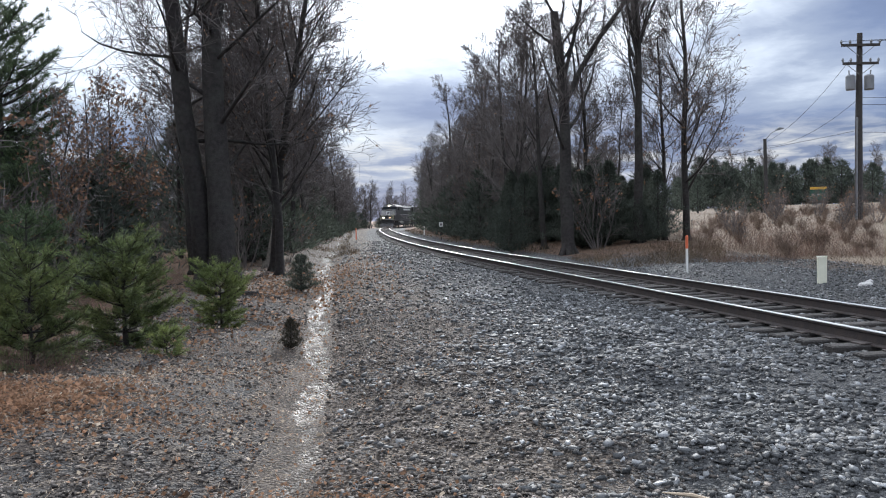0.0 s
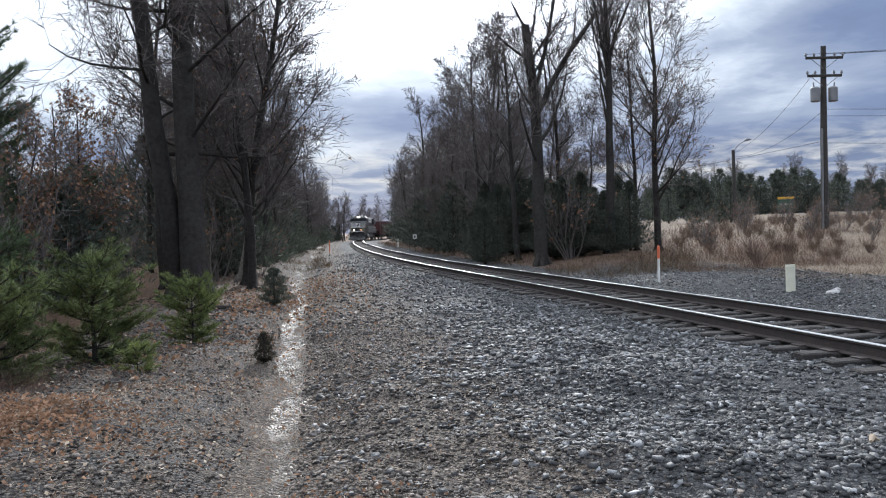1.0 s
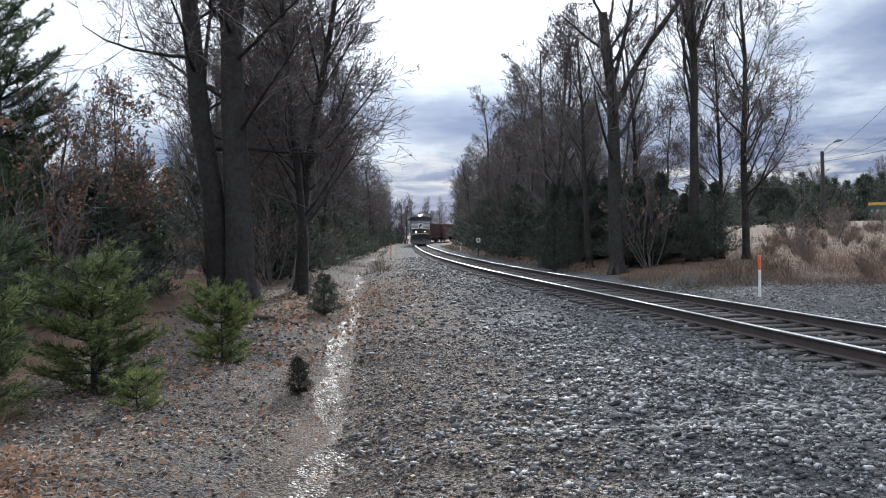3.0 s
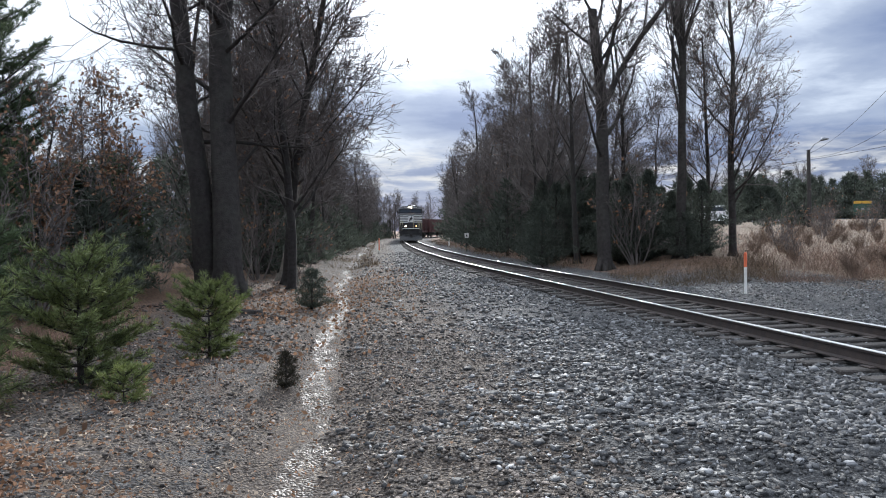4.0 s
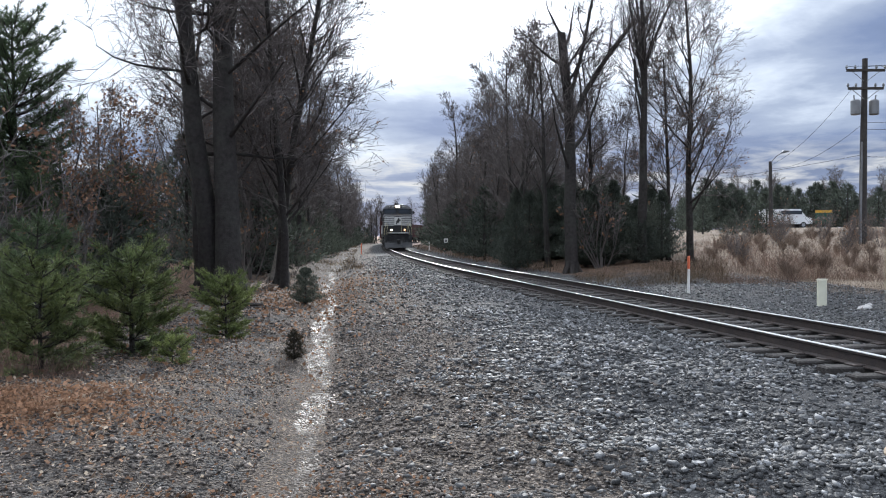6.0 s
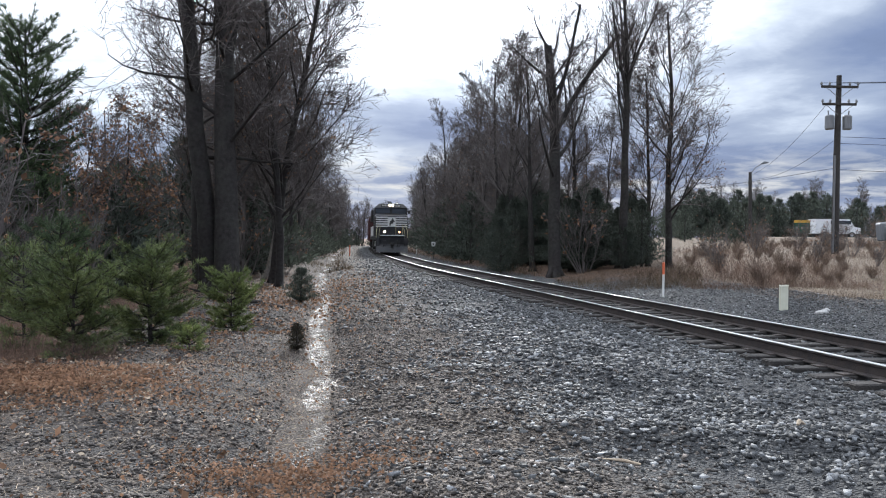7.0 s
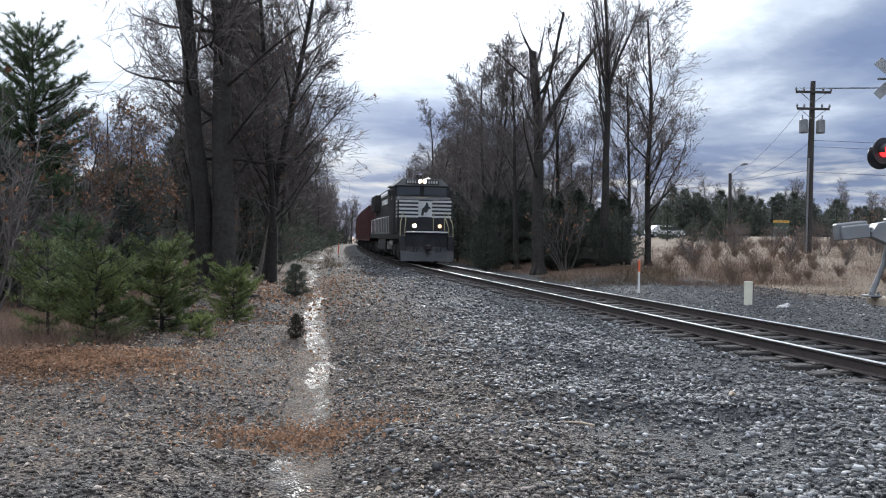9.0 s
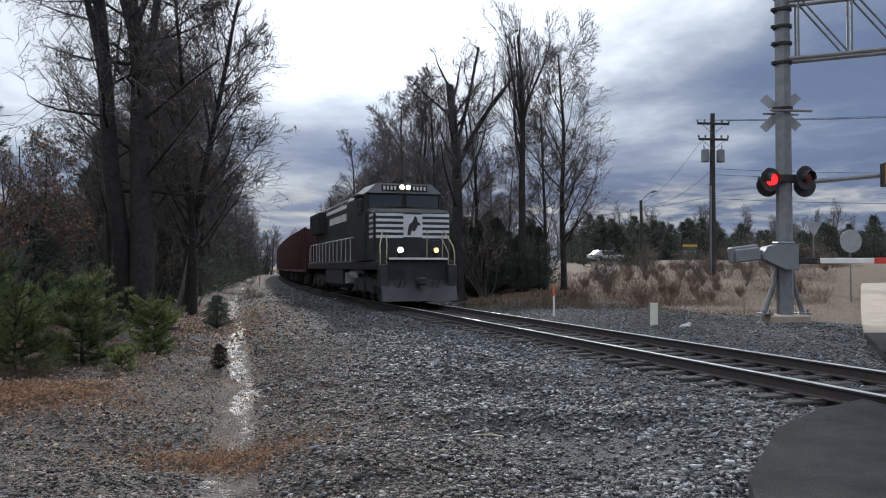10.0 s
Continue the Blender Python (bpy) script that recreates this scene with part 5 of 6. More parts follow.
def make_crossing():
    # near side, up to the first rail
    near_l = [(0.9, -4.6), (2.0, 0.3), (3.1, 2.75), (4.2, 4.2), (5.0, 4.8), (5.70, 5.05)]
    near_r = [(x + 9.0, y - 5.5) for x, y in near_l]
    near_r[-1] = (offset_line(np.array([-2.9]), -GAUGE / 2 - 0.12)[0][0], -2.9)
    asphalt_strip("road", "dark worn asphalt road edge at the crossing", "asphalt", near_l, near_r, [-0.20, -0.20, -0.17, -0.13, -0.08, -0.025])
    mid_l = [offset_line(np.array([y]), o) for y, o in ((5.3, -GAUGE / 2 + 0.13), (5.7, GAUGE / 2 - 0.13))]
    mid_l = [(float(a[0]), float(b_[0])) for a, b_ in mid_l]
    mid_r = [offset_line(np.array([y]), o) for y, o in ((-2.9, -GAUGE / 2 + 0.13), (-2.9, GAUGE / 2 - 0.13))]
    mid_r = [(float(a[0]), float(b_[0])) for a, b_ in mid_r]
    asphalt_strip("crossing_panel", "dark asphalt panel between the crossing rails", "asphalt", mid_l, mid_r, [-0.03, -0.03])
    apron_l = [(float(offset_line(np.array([6.0]), GAUGE / 2 + 0.12)[0][0]), 6.0), (9.2, 9.4), (11.0, 12.4)]
    apron_r = [(float(offset_line(np.array([-2.9]), GAUGE / 2 + 0.12)[0][0]), -2.9), (15.0, 3.2), (19.5, 9.4)]
    asphalt_strip("road_apron", "dark worn asphalt apron beyond the rails", "asphalt", apron_l, apron_r, [-0.03, -0.03, 0.02])
    # the road goes on, its sunlit stretch given by the paler colour
    far_l = [(11.0, 12.42), (15.2, 18.4), (21.2, 26.8), (33, 43), (52, 66), (70, 84)]
    far_r = [(19.5, 9.42), (23.4, 15.0), (28.6, 21.5), (40.5, 37.0), (59, 60), (75, 78)]
    asphalt_strip("far_road", "pale dry road beyond the crossing", "concrete", far_l, far_r, [0.02, 0.2, 0.55, 1.05, 1.45, 1.75])
    # the main road across the field
    hw_l = [(x, 86.0) for x in (12, 40, 80, 160, 320)]
    hw_r = [(x, 93.5) for x in (12, 40, 80, 160, 320)]
    asphalt_strip("main_road", "pale main road across the field", "road_far", hw_l, hw_r, [float(ground_z(x, 88.0)) + 0.03 for x in (14, 40, 80, 160, 320)])


make_crossing()


def flasher(mast, x, z, y, lit, turn, tag):
    """A railway signal lamp on its round backing."""
    head = part("flasher", Build().cyl((0, 0.02, 0), (0, 0.05, 0), 0.31, 28), "black", mast, "black round signal backing", at=pose(x, y, z, 0, 0, turn))
    part("lamp_body", Build().cyl((0, 0.04, 0), (0, 0.28, 0), 0.16, 20, 0.10), "black", head)
    hood = Build()
    a = np.linspace(-0.35, math.pi + 0.35, 15)
    hood.loft([[(math.cos(q) * r, yy, math.sin(q) * r) for q in a] + [(math.cos(q) * (r - 0.012), yy, math.sin(q) * (r - 0.012)) for q in a[::-1]] for yy, r in ((0.02, 0.175), (-0.17, 0.168))])
    part("visor", hood, "black", head)
    part("lens", Build().tube([(0, 0.02, 0), (0, -0.07, 0), (0, -0.10, 0)], [0.15, 0.145, 0.06], 24), "red_lamp" if lit else "lens_dark", head, "lit red lens" if lit else "dark red lens")


def make_signal():
    x0, y0 = 11.97, 17.0
    z0 = float(ground_z(x0, y0))
    sg = thing("crossing_signal", "grey crossing mast with red flashers, crossbuck and lowered gate", "crossing signal", at=pose(x0, y0, z0) @ Matrix.Scale(1.055, 4))
    part("footing", Build().box(0, 0, 0.08, 0.9, 0.9, 0.3, 0.04), "concrete", sg, "concrete footing")
    a = np.arange(8) * math.pi / 4 + math.pi / 8
    part("mast", Build().loft([[(math.cos(q) * r, math.sin(q) * r, z) for q in a] for z, r in ((0.22, 0.21), (4.5, 0.195), (8.6, 0.185))]), "galv", sg, "octagonal galvanised mast")
    for s in (-1, 1):
        part("brace", Build().tube([(s * 0.55, 0.1, 0.22), (s * 0.28, 0.05, 1.0), (s * 0.19, 0, 1.7)], [0.07, 0.06, 0.05], 8), "galv", sg)
        part("base_plate", Build().box(s * 0.52, 0.1, 0.25, 0.32, 0.36, 0.05, 0.01), "galv", sg)
        for q in (-0.1, 0.1):
            part("bolt", Build().cyl((s * 0.52 + q, 0.0, 0.26), (s * 0.52 + q, 0.0, 0.36), 0.03, 8), "galv", sg)
    for z in (5.55, 6.75, 7.25, 7.7, 8.15, 8.5):
        part("clamp", Build().cyl((0, 0, z), (0, 0, z + 0.07), 0.235, 16).box(-0.24, 0, z + 0.035, 0.12, 0.10, 0.09, 0.01), "black_grime", sg)
    part("mast_cap", Build().tube([(0, 0, 8.6), (0, 0, 8.68), (0, 0, 8.74)], [0.21, 0.18, 0.04], 12), "black_grime", sg)
    # cantilever truss over the road
    dx, dy = 0.93, -0.37
    def along(d, z, off=0.0):
        return (d * dx - off * dy, d * dy + off * dx, z)
    for off in (-0.2, 0.2):
        for z in (6.85, 8.35):
            part("truss_chord", Build().cyl(along(0.1, z, off), along(9.5, z + 0.35, off), 0.055, 10), "galv", sg)
        for i in range(8):
            d = 0.35 + i * 1.25
            part("truss_post", Build().cyl(along(d, 6.86 + d * 0.037, off), along(d, 8.35 + d * 0.037, off), 0.03, 8), "galv", sg)
            part("truss_diagonal", Build().cyl(along(d + 0.08, 8.35 + d * 0.037, off), along(d + 1.2, 6.88 + d * 0.037, off), 0.028, 8), "galv", sg)
    # crossbuck seen from behind, with its track sign
    cb = part("crossbuck", Build().box(0, 0, 0, 1.22, 0.02, 0.23, 0.004, pose(0, 0, 0, 0, 45, 0)).box(0, 0.015, 0, 1.22, 0.02, 0.23, 0.004, pose(0, 0, 0, 0, -45, 0)), "alum", sg, "grey back of a crossbuck sign", at=pose(0.08, 0.26, 5.55, 0, 0, -22))
    part("sign_bracket", Build().box(0.08, -0.24, 5.5, 1.15, 0.06, 0.06, 0.01).box(0.08, 0.24, 5.5, 1.0, 0.05, 0.05, 0.01), "galv", sg)
    # lamps
    part("lamp_bracket", Build().cyl((-0.75, -0.1, 3.75), (0.75, 0.05, 3.75), 0.05, 10).box(0, 0, 3.75, 0.5, 0.5, 0.2, 0.02), "black_grime", sg)
    flasher(sg, -0.52, 3.70, -0.30, True, 12, "near")
    flasher(sg, 0.42, 3.76, -0.34, False, 14, "near")
    flasher(sg, -0.30, 3.62, 0.30, False, 180, "far")
    flasher(sg, 0.72, 3.62, 0.26, False, 180, "far")
    part("side_arm", Build().cyl((0.6, 0.1, 3.68), (5.2, -1.6, 4.05), 0.06, 10), "galv", sg)
    bx = part("signal_box", Build().box(2.45, -0.65, 3.82, 0.34, 0.16, 0.62, 0.02), "black", sg, "black box with yellow bars")
    for i in range(2):
        part("yellow_bar", Build().box(2.37 + i * 0.16, -0.74, 3.82, 0.09, 0.02, 0.5), "yellow_sign", bx, "plain yellow bar")
    # gate machine, counterweight and arm
    gate = part("gate_machine", Build().prism([(-0.85, 1.78), (-0.72, 1.98), (-0.42, 2.04), (0.12, 2.04), (0.12, 1.40), (-0.22, 1.40), (-0.85, 1.68)], 1, -0.44, -0.14), "grey_paint", sg, "grey gate machine housing")
    part("machine_lid", Build().box(-0.2, -0.29, 2.07, 0.5, 0.3, 0.08, 0.03), "grey_paint", gate)
    part("counterweight", Build().box(-1.30, -0.30, 1.80, 0.74, 0.22, 0.40, 0.03, pose(0, 0, 0, 0, -7, 0)), "grey_paint", gate, "dark grey counterweight block")
    part("counterweight", Build().box(-1.30, -0.52, 1.77, 0.62, 0.14, 0.33, 0.03, pose(0, 0, 0, 0, -7, 0)), "grey_paint", gate, "dark grey counterweight block")
    part("weight_arm", Build().box(-0.8, -0.28, 1.82, 0.5, 0.10, 0.14, 0.02), "grey_paint", gate)
    part("arm_clamp", Build().box(0.42, -0.32, 1.62, 0.5, 0.14, 0.16, 0.02), "black_grime", gate)
    ga = part("gate_arm", Build().box(0, 0, 0, 7.2, 0.06, 0.14, 0.015), "white_paint", gate, "white and red striped gate arm", at=pose(4.1, -1.65, 1.62, 0, 0, -20))
    for i in range(5):
        part("red_band", Build().box(-2.05 + i * 1.35, 0, 0, 0.62, 0.068, 0.148, 0.015), "red", ga, "red band")
    for i in range(2):
        part("gate_lamp", Build().cyl((-1.2 + i * 2.4, 0, 0.07), (-1.2 + i * 2.4, 0, 0.20), 0.05, 10), "lens_dark", ga)


make_signal()


# ---------------------------------------------------------------- poles, posts and signs
def make_poles():
    x, y = 21.3, 40.0
    z = float(ground_z(x, y))
    p = thing("utility_pole", "tall weathered wooden utility pole with two crossarms", "utility pole", at=pose(x, y, z))
    part("pole", Build().tube([(0, 0, -0.3), (0, 0, 5), (0.05, 0, 10.4 - z)], [0.20, 0.17, 0.13], 14), "pole_wood", p)
    part("conduit", Build().cyl((-0.20, -0.16, 0), (-0.16, -0.14, 5.2), 0.05, 10), "galv", p, "pale metal conduit")
    for zz, w in ((9.77 - z, 1.95), (8.85 - z, 1.8)):
        arm = part("crossarm", Build().box(0, -0.18, zz, w, 0.10, 0.13, 0.01), "pole_wood", p)
        for s in (-1, 1):
            part("arm_brace", Build().cyl((s * 0.75, -0.2, zz - 0.02), (s * 0.06, -0.15, zz - 0.55), 0.018, 6), "galv", arm)
            for q in (1.0, 0.55):
                part("insulator", Build().tube([(s * q * w / 2, -0.18, zz + 0.06), (s * q * w / 2, -0.18, zz + 0.16), (s * q * w / 2, -0.18, zz + 0.26)], [0.03, 0.07, 0.035], 8), "grey_paint", arm)
    for s in (-1, 1):
        tr = part("transformer", Build().tube([(s * 0.47, -0.1, 7.52 - z), (s * 0.47, -0.1, 7.56 - z), (s * 0.47, -0.1, 8.22 - z), (s * 0.47, -0.1, 8.28 - z)], [0.20, 0.235, 0.235, 0.17], 16), "grey_paint", p, "grey transformer can")
        part("bushing", Build().cyl((s * 0.53, -0.1, 8.27 - z), (s * 0.56, -0.1, 8.52 - z), 0.035, 8), "grey_paint", tr)
    x2, y2 = 24.9, 60.0
    z2 = float(ground_z(x2, y2))
    q = thing("lamp_pole", "short wooden pole with a street lamp arm", "street lamp", at=pose(x2, y2, z2))
    part("pole", Build().tube([(0, 0, -0.3), (-0.1, 0, 7.05 - z2)], [0.17, 0.12], 12), "pole_wood", q)
    part("lamp_arm", Build().tube([(-0.1, 0, 6.9 - z2), (0.35, 0, 7.45 - z2), (0.85, 0, 7.75 - z2)], 0.035, 7), "galv", q)
    part("lamp_head", Build().tube([(0.75, 0, 7.72 - z2), (1.0, 0, 7.82 - z2), (1.35, 0, 7.84 - z2)], [0.06, 0.12, 0.05], 10), "grey_paint", q)

    def wire(a, b_, sag):
        ks = np.linspace(0, 1, 14)
        pts = [(a[0] + (b_[0] - a[0]) * k, a[1] + (b_[1] - a[1]) * k, a[2] + (b_[2] - a[2]) * k - sag * 4 * k * (1 - k)) for k in ks]
        ob = new("overhead_wire", Build().tube(pts, 0.011, 5).mesh("overhead_wire", "rubber"))
        tagged(ob, "thin black overhead wire between poles", "wire", "overhead wires")
    for dx_ in (-0.9, 0.1, 0.9):
        wire((x + dx_, y, 10.0), (x + 34 + dx_, y - 8, 11.7), 0.6)
    wire((x, y, 7.15), (x + 34, y - 8, 7.9), 0.75)
    wire((x, y, 6.8), (x + 34, y - 8, 7.6), 0.75)
    wire((x, y, 5.4), (x + 34, y - 8, 6.0), 0.7)
    wire((x - 0.5, y, 9.0), (x2, y2, 6.8), 0.5)
    wire((x, y, 7.1), (x2, y2, 6.5), 0.6)
    wire((x, y, 5.5), (x2 - 14, y2 + 20, 6.0), 0.6)


make_poles()


def make_posts():
    t = thing("marker_post", "short cream plastic marker post on gravel", "marker post", at=spot(8.42, 17.5))
    part("post", Build().box(0, 0, 0.27, 0.21, 0.07, 0.62, 0.02), "cream", t)
    part("cap", Build().box(0, 0, 0.585, 0.22, 0.08, 0.03, 0.01), "cream", t)
    m = thing("cable_marker", "white cable marker post with a faded orange top", "marker post", at=spot(6.83, 22.0))
    part("post", Build().cyl((0, 0, -0.05), (0, 0, 0.78), 0.034, 12), "white_paint", m)
    part("top", Build().tube([(0, 0, 0.68), (0, 0, 1.02), (0, 0, 1.05)], [0.038, 0.038, 0.018], 12), "orange", m, "faded orange top sleeve")
    s = thing("track_sign", "small white sign on a dark post by the track", "sign", at=spot(-0.25, 62.0))
    part("post", Build().box(0, 0, 0.65, 0.07, 0.07, 1.4, 0.01), "black_grime", s)
    part("plate", Build().box(0, -0.06, 1.25, 0.32, 0.03, 0.36, 0.01), "white_paint", s, "small white plate")
    part("dark_mark", Build().box(0, -0.08, 1.25, 0.12, 0.012, 0.16), "black", s)
    for x, y in ((-2.2, 84.0), (-2.9, 112.0)):
        w = thing("white_stake", "thin white stake in dry grass", "stake", "white stakes", at=spot(x, y))
        part("post", Build().box(0, 0, 0.45, 0.10, 0.10, 1.0, 0.02), "white_paint", w)
    r = thing("red_stake", "thin rust-red stake beside the ballast", "stake", at=spot(-8.2, 72.0))
    part("post", Build().box(0, 0, 0.5, 0.09, 0.09, 1.1, 0.01), "orange", r)
    # road signs
    g = thing("road_sign", "green road sign with an orange top panel", "road sign", at=spot(34.7, 72.0))
    zs = 2.45 - float(ground_z(34.7, 72.0))
    part("panel", Build().box(0, 0, zs + 0.48, 1.55, 0.04, 0.96, 0.01), "green", g)
    part("top_panel", Build().box(0, 0, zs + 1.09, 1.55, 0.04, 0.24, 0.01), "yellow_sign", g)
    for i in range(3):
        part("white_mark", Build().box(-0.5 + i * 0.5, -0.03, zs + 0.5, 0.2, 0.012, 0.16), "alum", g, "plain pale bar")
    for q in (-0.5, 0.5):
        part("post", Build().cyl((q, 0.05, -0.2), (q, 0.05, zs + 1.2), 0.04, 8), "galv", g)
    c = thing("warning_sign", "round sign seen from its grey back", "road sign", at=spot(19.5, 25.0))
    part("post", Build().cyl((0, 0, -0.2), (0, 0, 2.75), 0.03, 8), "galv", c)
    part("disc", Build().cyl((0, -0.05, 2.35), (0, -0.03, 2.35), 0.45, 30), "alum", c)
    y = thing("yield_sign", "triangular sign seen from its grey back", "road sign", at=spot(24.4, 35.0))
    part("post", Build().cyl((0, 0, -0.2), (0, 0, 2.4), 0.03, 8), "galv", y)
    part("triangle", Build().prism([(-0.48, 2.75), (0.48, 2.75), (0.0, 1.95)], 1, -0.06, -0.04), "alum", y)


make_posts()


def vehicle(name, label, paint, length, height, box):
    v = thing(name, label, "car")
    L, w = length / 2, 0.95
    if box:
        side = [(-L, 0.45), (L, 0.45), (L, 1.1), (L * 0.72, 1.25), (L * 0.5, height), (-L, height)]
    else:
        side = [(-L, 0.4), (L, 0.4), (L, 0.85), (L * 0.5, 0.98), (L * 0.2, height), (-L * 0.55, height), (-L * 0.85, 0.98), (-L, 0.9)]
    part("body", Build().prism([(y, z) for y, z in side], 0, -w, w), paint, v)
    for s in (-1, 1):
        part("side_glass", Build().box(s * (w + 0.004), L * 0.12, height - 0.38, 0.012, L * 0.9, 0.42), "glass", v)
        for q in (-0.62, 0.62):
            wh = part("wheel", Build().cyl((s * 0.75, q * L, 0.33), (s * 0.97, q * L, 0.33), 0.33, 20), "rubber", v)
            part("rim", Build().cyl((s * 0.95, q * L, 0.33), (s * 0.985, q * L, 0.33), 0.2, 14), "alum", wh)
    return v


van = vehicle("van", "white van driving on the main road", "white_car", 5.2, 2.1, True)
car = vehicle("car", "pale car driving on the main road", "white_car", 4.5, 1.45, False)


# ---------------------------------------------------------------- loose small things
def rock_mesh(seed, mat="rock"):
    bm = bmesh.new()
    bmesh.ops.create_icosphere(bm, subdivisions=2, radius=1)
    rng = np.random.default_rng(seed)
    for v in bm.verts:
        v.co *= 1 + rng.normal(0, 0.10) + 0.22 * math.sin(v.co.x * 3 + seed) * math.cos(v.co.y * 2.5)
    me = bpy.data.meshes.new("rock")
    bm.to_mesh(me)
    bm.free()
    me.materials.append(M[mat])
    return me


def make_small():
    for i, (x, y, sx, sy, sz) in enumerate(((8.95, 16.7, 0.20, 0.12, 0.07), (9.15, 16.9, 0.10, 0.08, 0.06))):
        r = tagged(new("rock", rock_mesh(i)), "pale broken rock beside a cream post", "rock")
        r.matrix_basis = spot(x, y, 20) @ Matrix.Diagonal((sx, sy, sz, 1))
    # split sticks and logs by the wood
    rng = np.random.default_rng(14)
    for x, y, ln, r, turn, mat in ((-3.7, 17.6, 1.5, 0.05, 65, "bark"), (-4.3, 18.2, 1.1, 0.06, 100, "bark"), (-4.6, 17.5, 0.8, 0.04, 30, "bark_pale"), (-5.2, 19.4, 1.9, 0.07, 80, "bark"), (-4.9, 18.7, 0.9, 0.04, 140, "bark_pale"), (-5.9, 20.3, 1.6, 0.05, 50, "bark")):
        pts = [(0, 0, 0.03), (0.02, ln * 0.35, 0.07), (-0.03, ln * 0.7, 0.06), (0.03, ln, 0.10)]
        lg = thing("fallen_branch", "fallen weathered branch on leaf litter", "branch", "fallen branches", at=spot(x, y, turn))
        part("stem", Build().tube(pts, [r, r * 0.85, r * 0.7, r * 0.4], 8), mat, lg)
        part("side_twig", Build().tube([pts[1], (0.2, ln * 0.5, 0.16), (0.35, ln * 0.6, 0.2)], [r * 0.4, r * 0.3, r * 0.15], 5), mat, lg)
    tw = thing("splintered_stick", "pale splintered stick on the gravel", "stick", at=spot(1.66, 5.0, 58))
    part("stem", Build().tube([(0, 0, 0.06), (0.01, 0.14, 0.065), (0, 0.32, 0.055)], [0.008, 0.014, 0.004], 6), "pale_wood", tw)
    for x, y, h, turn in ((-6.3, 23.9, 1.0, 15), (-5.4, 26.5, 0.9, 200)):
        st = thing("broken_stick", "pale broken stick standing in brush", "stick", at=spot(x, y, turn))
        part("stem", Build().tube([(0, 0, -0.1), (0.05, 0, h * 0.6), (0.22, 0, h)], [0.03, 0.025, 0.012], 6), "bark_pale", st)
    gl = thing("crumpled_wrapper", "crumpled tan paper scrap near the asphalt", "litter", at=spot(3.25, 5.75, 30))
    part("paper", Build().tube([(0, 0, 0.03), (0.05, 0.02, 0.05), (0.11, 0.0, 0.02)], [0.012, 0.025, 0.008], 6), "pale_wood", gl)


make_small()


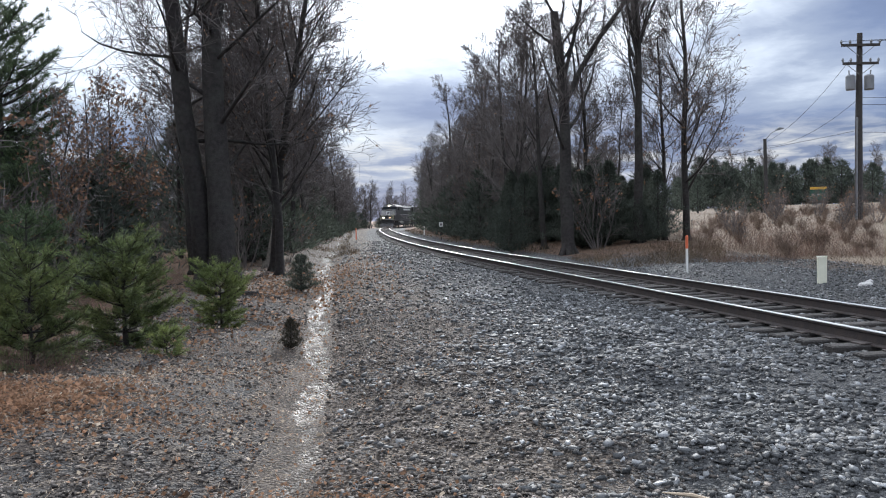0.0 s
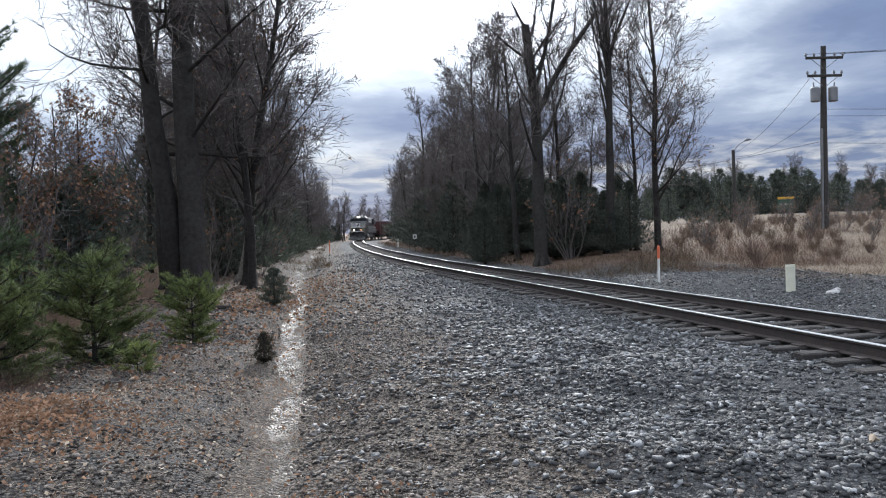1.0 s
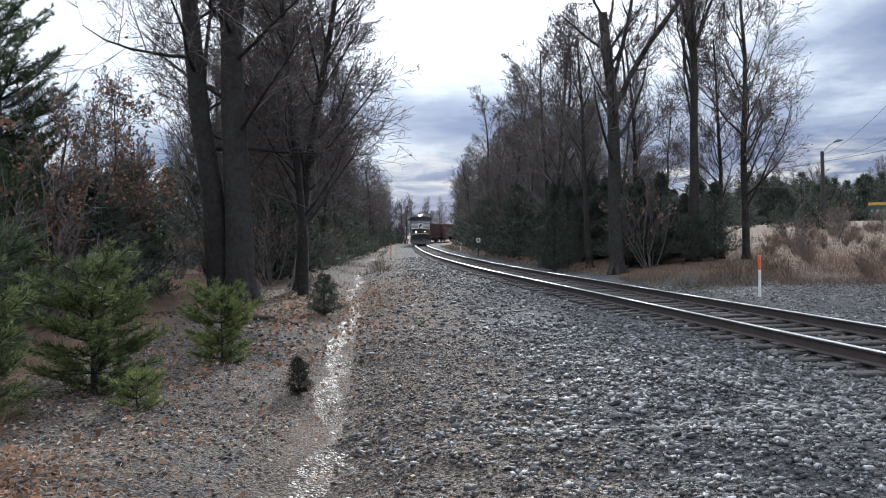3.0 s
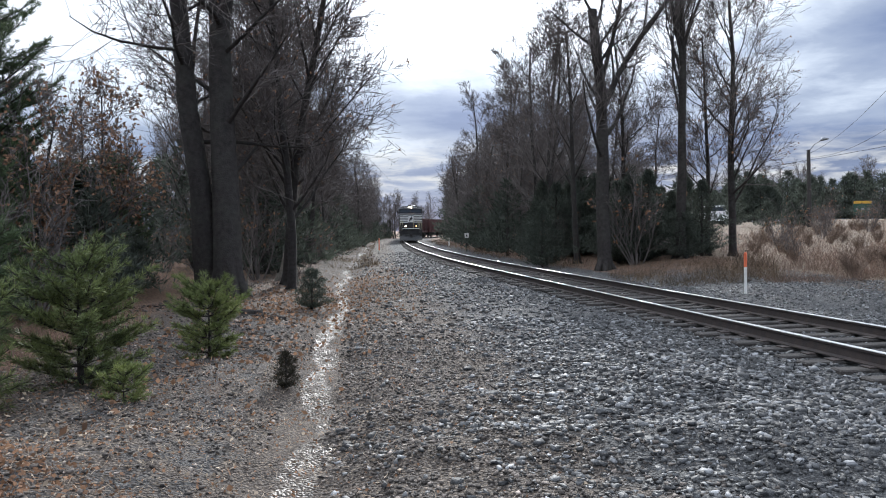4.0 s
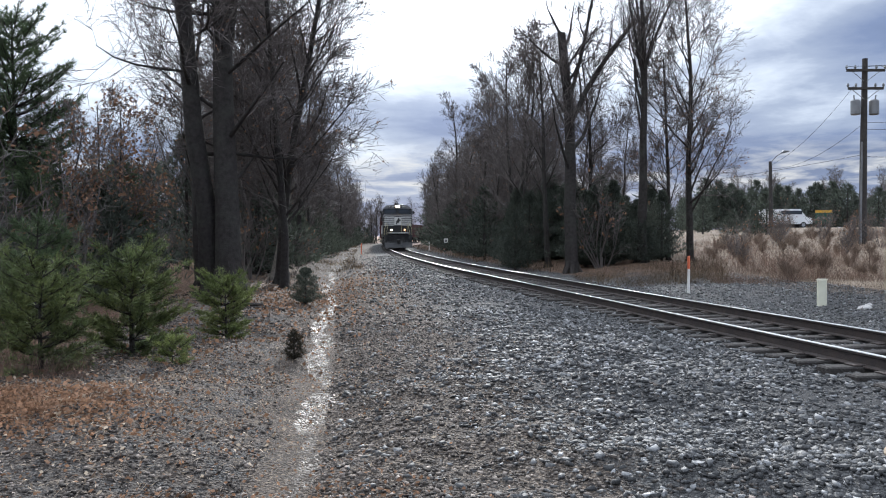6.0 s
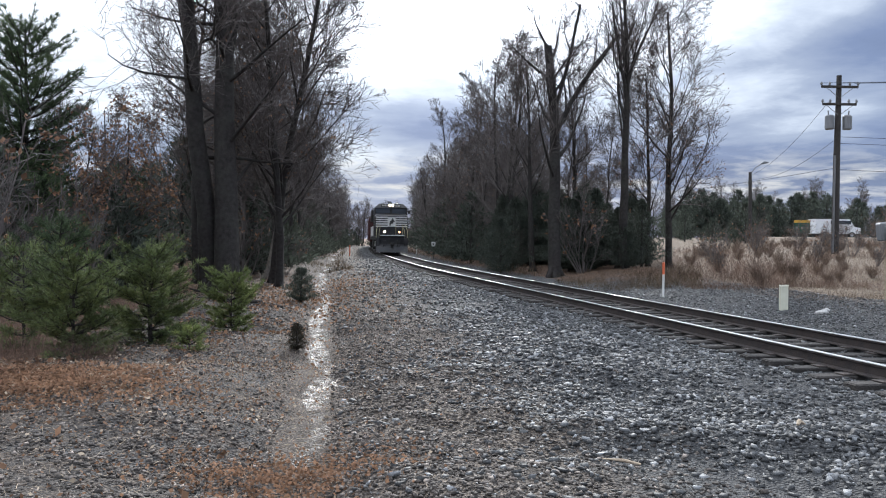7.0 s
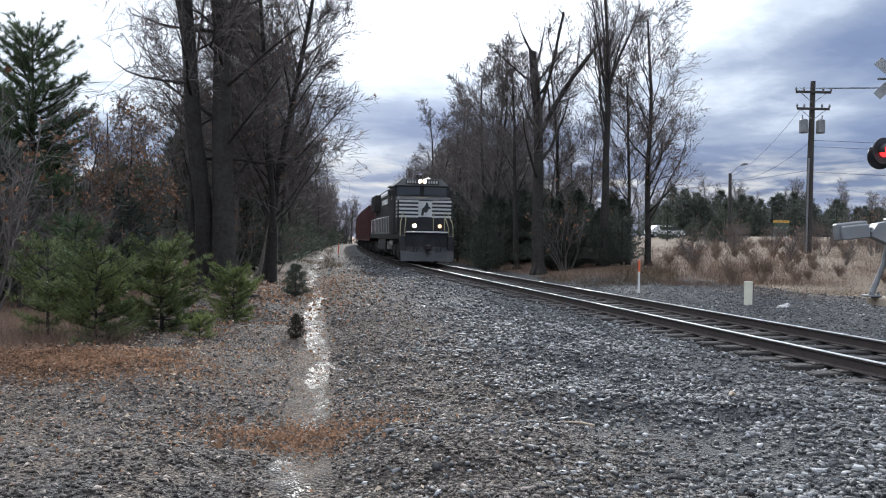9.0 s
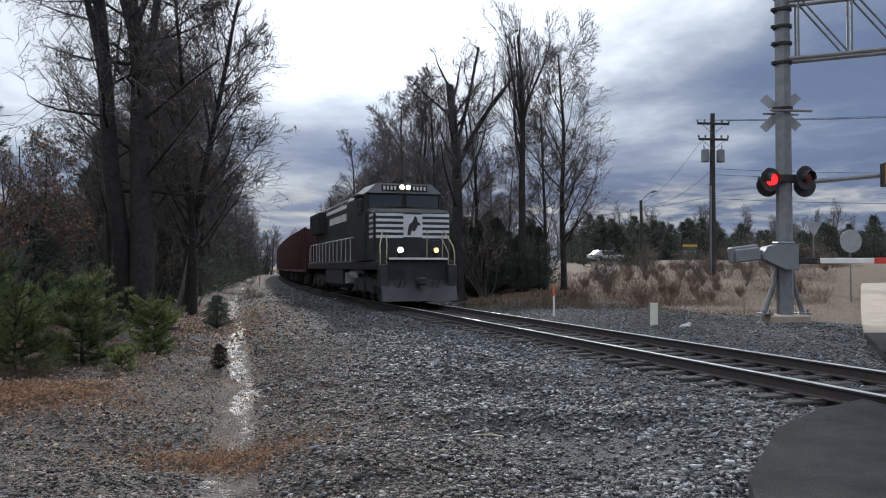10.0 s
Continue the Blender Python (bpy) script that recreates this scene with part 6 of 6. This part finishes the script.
# ---------------------------------------------------------------- scattered stuff
def make_stones():
    rng = np.random.default_rng(101)
    # crushed stone: a knocked-about block
    ico = np.array([(x, y, z) for z in (-1, 1) for y in (-1, 1) for x in (-1, 1)]) * 0.62
    tri = np.array([(0, 2, 1), (1, 2, 3), (4, 5, 6), (5, 7, 6), (0, 1, 4), (1, 5, 4), (2, 6, 3), (3, 6, 7), (0, 4, 2), (2, 4, 6), (1, 3, 5), (3, 7, 5)])

    def field(name, label, n, xr, yr, size, keep, seed, mat="stone"):
        rg = np.random.default_rng(seed)
        y = yr[0] + (yr[1] - yr[0]) * rg.random(n) ** 1.5
        x = rg.uniform(xr[0], xr[1], n)
        k = keep(x, y, rg.random(n))
        x, y = x[k], y[k]
        m = len(x)
        s = size[0] + (size[1] - size[0]) * rg.random(m) ** 2.2
        V = ico[None] + rg.normal(0, 0.22, (m, 8, 3))
        V = V * np.stack([rg.uniform(0.8, 1.6, m), rg.uniform(0.6, 1.1, m), rg.uniform(0.35, 0.75, m)], 1)[:, None]
        a, b_ = rg.random(m) * 6.283, rg.normal(0, 0.6, m)
        ca, sa, cb, sb = np.cos(a)[:, None], np.sin(a)[:, None], np.cos(b_)[:, None], np.sin(b_)[:, None]
        X, Y, Z = V[..., 0], V[..., 1], V[..., 2]
        Y, Z = Y * cb - Z * sb, Y * sb + Z * cb
        X, Y = X * ca - Y * sa, X * sa + Y * ca
        V = np.stack([X, Y, Z], -1) * s[:, None, None]
        V += np.stack([x, y, ground_z(x, y) + s * 0.18], 1)[:, None]
        F = (tri[None] + 8 * np.arange(m)[:, None, None]).reshape(-1, 3)
        tagged(new(name, tri_mesh(name, V.reshape(-1, 3), F, mat)), label, "gravel", kind="stuff")

    def on_road(x, y):
        return (y < 5.2) & (x > 0.95 * (y - 2.75) + 3.1) & (across(x, y) < -0.9)

    def keep_near(x, y, r):
        u = across(x, y)
        v = u - ditch_u(y)
        patch = 0.80 + 0.40 * wave(x, y, 0.9, 8) + 0.25 * wave(x, y, 2.3, 3)
        return (v > 0.3) & (u < -1.0) & ((u < -1.5) | (r < 0.5)) & (r < patch * (0.10 + 0.90 * smooth_step(v, 1.0, 4.2)) * (1 - 0.85 * np.exp(-(((x - 2.1) / 1.0) ** 2 + ((y - 4.5) / 0.75) ** 2) ** 2))) & ~on_road(x, y)

    def keep_bank(x, y, r):
        u = across(x, y)
        v = u - ditch_u(y)
        return (u > -11.0) & (((v < -0.28) & (r < 0.6 + 0.4 * wave(x, y, 0.9, 4))) | ((v > 0.2) & (r < 0.85 * (1 - smooth_step(v, 1.2, 4.4)))))

    def keep_far(x, y, r):
        u = across(x, y)
        return (((u > 1.0) & (u < 8.5)) | (np.abs(u) < 0.77)) & (r < 0.8 + 0.3 * wave(x, y, 0.8, 2)) & (y > 6.5)

    field("ballast_stones", "loose grey ballast stones beside the track", 74000, (-3.0, 6.5), (1.6, 9.5), (0.010, 0.042), keep_near, 1)
    field("ballast_stones", "loose grey ballast stones by the ditch slope", 34000, (-4, 6), (9, 17), (0.017, 0.05), keep_near, 6)
    field("ballast_stones", "loose grey ballast stones along the shoulder", 18000, (-7, 5), (16, 36), (0.022, 0.06), keep_near, 2)
    field("bank_stones", "small stones and clods on the bank", 120000, (-7, 2.5), (1.8, 15), (0.007, 0.026), keep_bank, 3, "clod")
    field("bank_stones", "small clods along the far bank", 9000, (-8, 1), (15, 28), (0.015, 0.045), keep_bank, 7, "clod")
    field("ballast_stones", "grey ballast stones along the distant shoulder", 7000, (-9, 1), (34, 62), (0.035, 0.08), keep_near, 8)
    field("ballast_stones", "grey ballast stones beyond the rails", 60000, (1, 13), (6.5, 27), (0.012, 0.038), keep_far, 4)


def make_leaves():
    def strew(name, label, seed, n, cx, cy, sx, sy, size, mat="deadleaf", slim=0.32):
        rg = np.random.default_rng(seed)
        x, y = rg.normal(cx, sx, n), rg.normal(cy, sy, n)
        P = np.stack([x, y, ground_z(x, y) + rg.uniform(0.008, 0.05, n)], 1)
        D = np.stack([rg.normal(0, 1, n), rg.normal(0, 1, n), rg.normal(0.1, 0.35, n)], 1)
        V, F = cards(rg, P, D / np.linalg.norm(D, axis=1)[:, None], 1, size, size * slim, 0.1)
        tagged(new(name, tri_mesh(name, V, F, mat)), label, "leaves", kind="stuff")
    strew("fallen_leaves", "rust-brown fallen leaves under the young pines", 201, 9000, -4.35, 7.1, 0.85, 0.5, 0.045)
    strew("fallen_leaves", "brown leaves drifted at the ditch end", 202, 2000, -1.15, 5.1, 0.5, 0.36, 0.042)
    strew("fallen_leaves", "brown leaves scattered over the bank", 203, 4200, -3.0, 9.0, 1.4, 3.4, 0.034)
    strew("fallen_leaves", "brown leaves strewn along the ditch", 204, 3000, -4.0, 22.0, 1.2, 7.0, 0.09)
    strew("straw_litter", "bits of pale straw and twigs on the bank", 206, 5200, -3.0, 7.5, 1.5, 2.6, 0.085, "pale_wood", 0.03)
    strew("wood_chips", "pale twigs and chips on the bank", 205, 450, -3.0, 7.5, 1.4, 2.6, 0.05, "pale_wood")


def make_grass():
    def blades(name, label, seed, n, place, h, mat, w=0.006, lean=0.28):
        rg = np.random.default_rng(seed)
        x, y = place(rg, n)
        k = rg.random(len(x)) < 0.48 + 0.5 * wave(x, y, 0.7, seed) + 0.4 * wave(x, y, 1.9, seed + 2)
        x, y = x[k], y[k]
        P = np.stack([x, y, ground_z(x, y) - 0.03], 1)
        D = np.tile((0.0, 0.0, 1.0), (len(x), 1))
        hh = h * (0.75 + 0.35 * wave(x, y, 0.35, seed + 1)) * rg.uniform(0.45, 1.15, len(x))
        V, F = cards(rg, P, D, 1, 1.0, w, lean)
        V = V.reshape(-1, 4, 3)
        V = P[:, None] + (V - P[:, None]) * np.stack([hh, hh, hh], -1)[:, None] * np.array((1, 1, 1.0))
        tagged(new(name, tri_mesh(name, V.reshape(-1, 3), F, mat)), label, "grass", kind="stuff")

    def field(y0, y1, a, b_, power=1.3):
        def place(rg, n):
            y = y0 + (y1 - y0) * rg.random(n) ** power
            return a(y) + (b_(y) - a(y)) * rg.random(n), y
        return place

    def clump(pts, s):
        def place(rg, n):
            i = rg.integers(0, len(pts), n)
            p = np.array(pts)[i]
            return p[:, 0] + rg.normal(0, s, n), p[:, 1] + rg.normal(0, s, n)
        return place
    blades("dry_grass", "tall dry tan grass in the field", 301, 24000, field(20, 50, lambda y: 0.24 * y + 3.2, lambda y: 0.76 * y + 0.2), 0.30, "grass", 0.010, 0.6)
    blades("rusty_grass", "rust-brown broomsedge in the field", 302, 60000, field(24.5, 54, lambda y: 0.22 * y + 3.0, lambda y: 0.74 * y), 0.62, "redgrass", 0.008, 0.5)
    blades("dry_grass", "short dry grass at the gravel edge", 303, 9000, field(16.0, 28, lambda y: 0.36 * y + 2.4, lambda y: 0.76 * y, 0.8), 0.27, "grass", 0.008, 0.5)
    blades("rusty_grass", "pale brush grass before the wood", 304, 16000, field(24.5, 33, lambda y: 0.06 * y + 3.0, lambda y: 0.33 * y + 0.8), 0.75, "grass", 0.007, 0.55)
    blades("dry_grass", "dry grass under the young pines", 305, 9000, field(8.6, 12.5, lambda y: -0.9 * y + 0.2, lambda y: -0.36 * y - 0.9), 0.55, "redgrass", 0.005, 0.35)
    blades("grass_tuft", "withered grass tuft on the bank", 306, 900, clump([(-1.62, 7.3), (-1.3, 5.0), (-3.3, 10.2), (-3.1, 10.5), (-1.0, 4.9), (-2.9, 10.9)], 0.10), 0.26, "redgrass", 0.004, 0.45)
    blades("dry_grass", "dry grass along the far left verge", 307, 7000, field(40, 120, lambda y: line_x(y) - 7.0, lambda y: line_x(y) - 4.4), 0.5, "grass", 0.02, 0.4)
    blades("dry_grass", "dry grass along the far right verge", 308, 6000, field(34, 120, lambda y: line_x(y) + 2.6, lambda y: line_x(y) + 4.6), 0.5, "grass", 0.02, 0.4)


make_stones()
make_leaves()
make_grass()


motions()
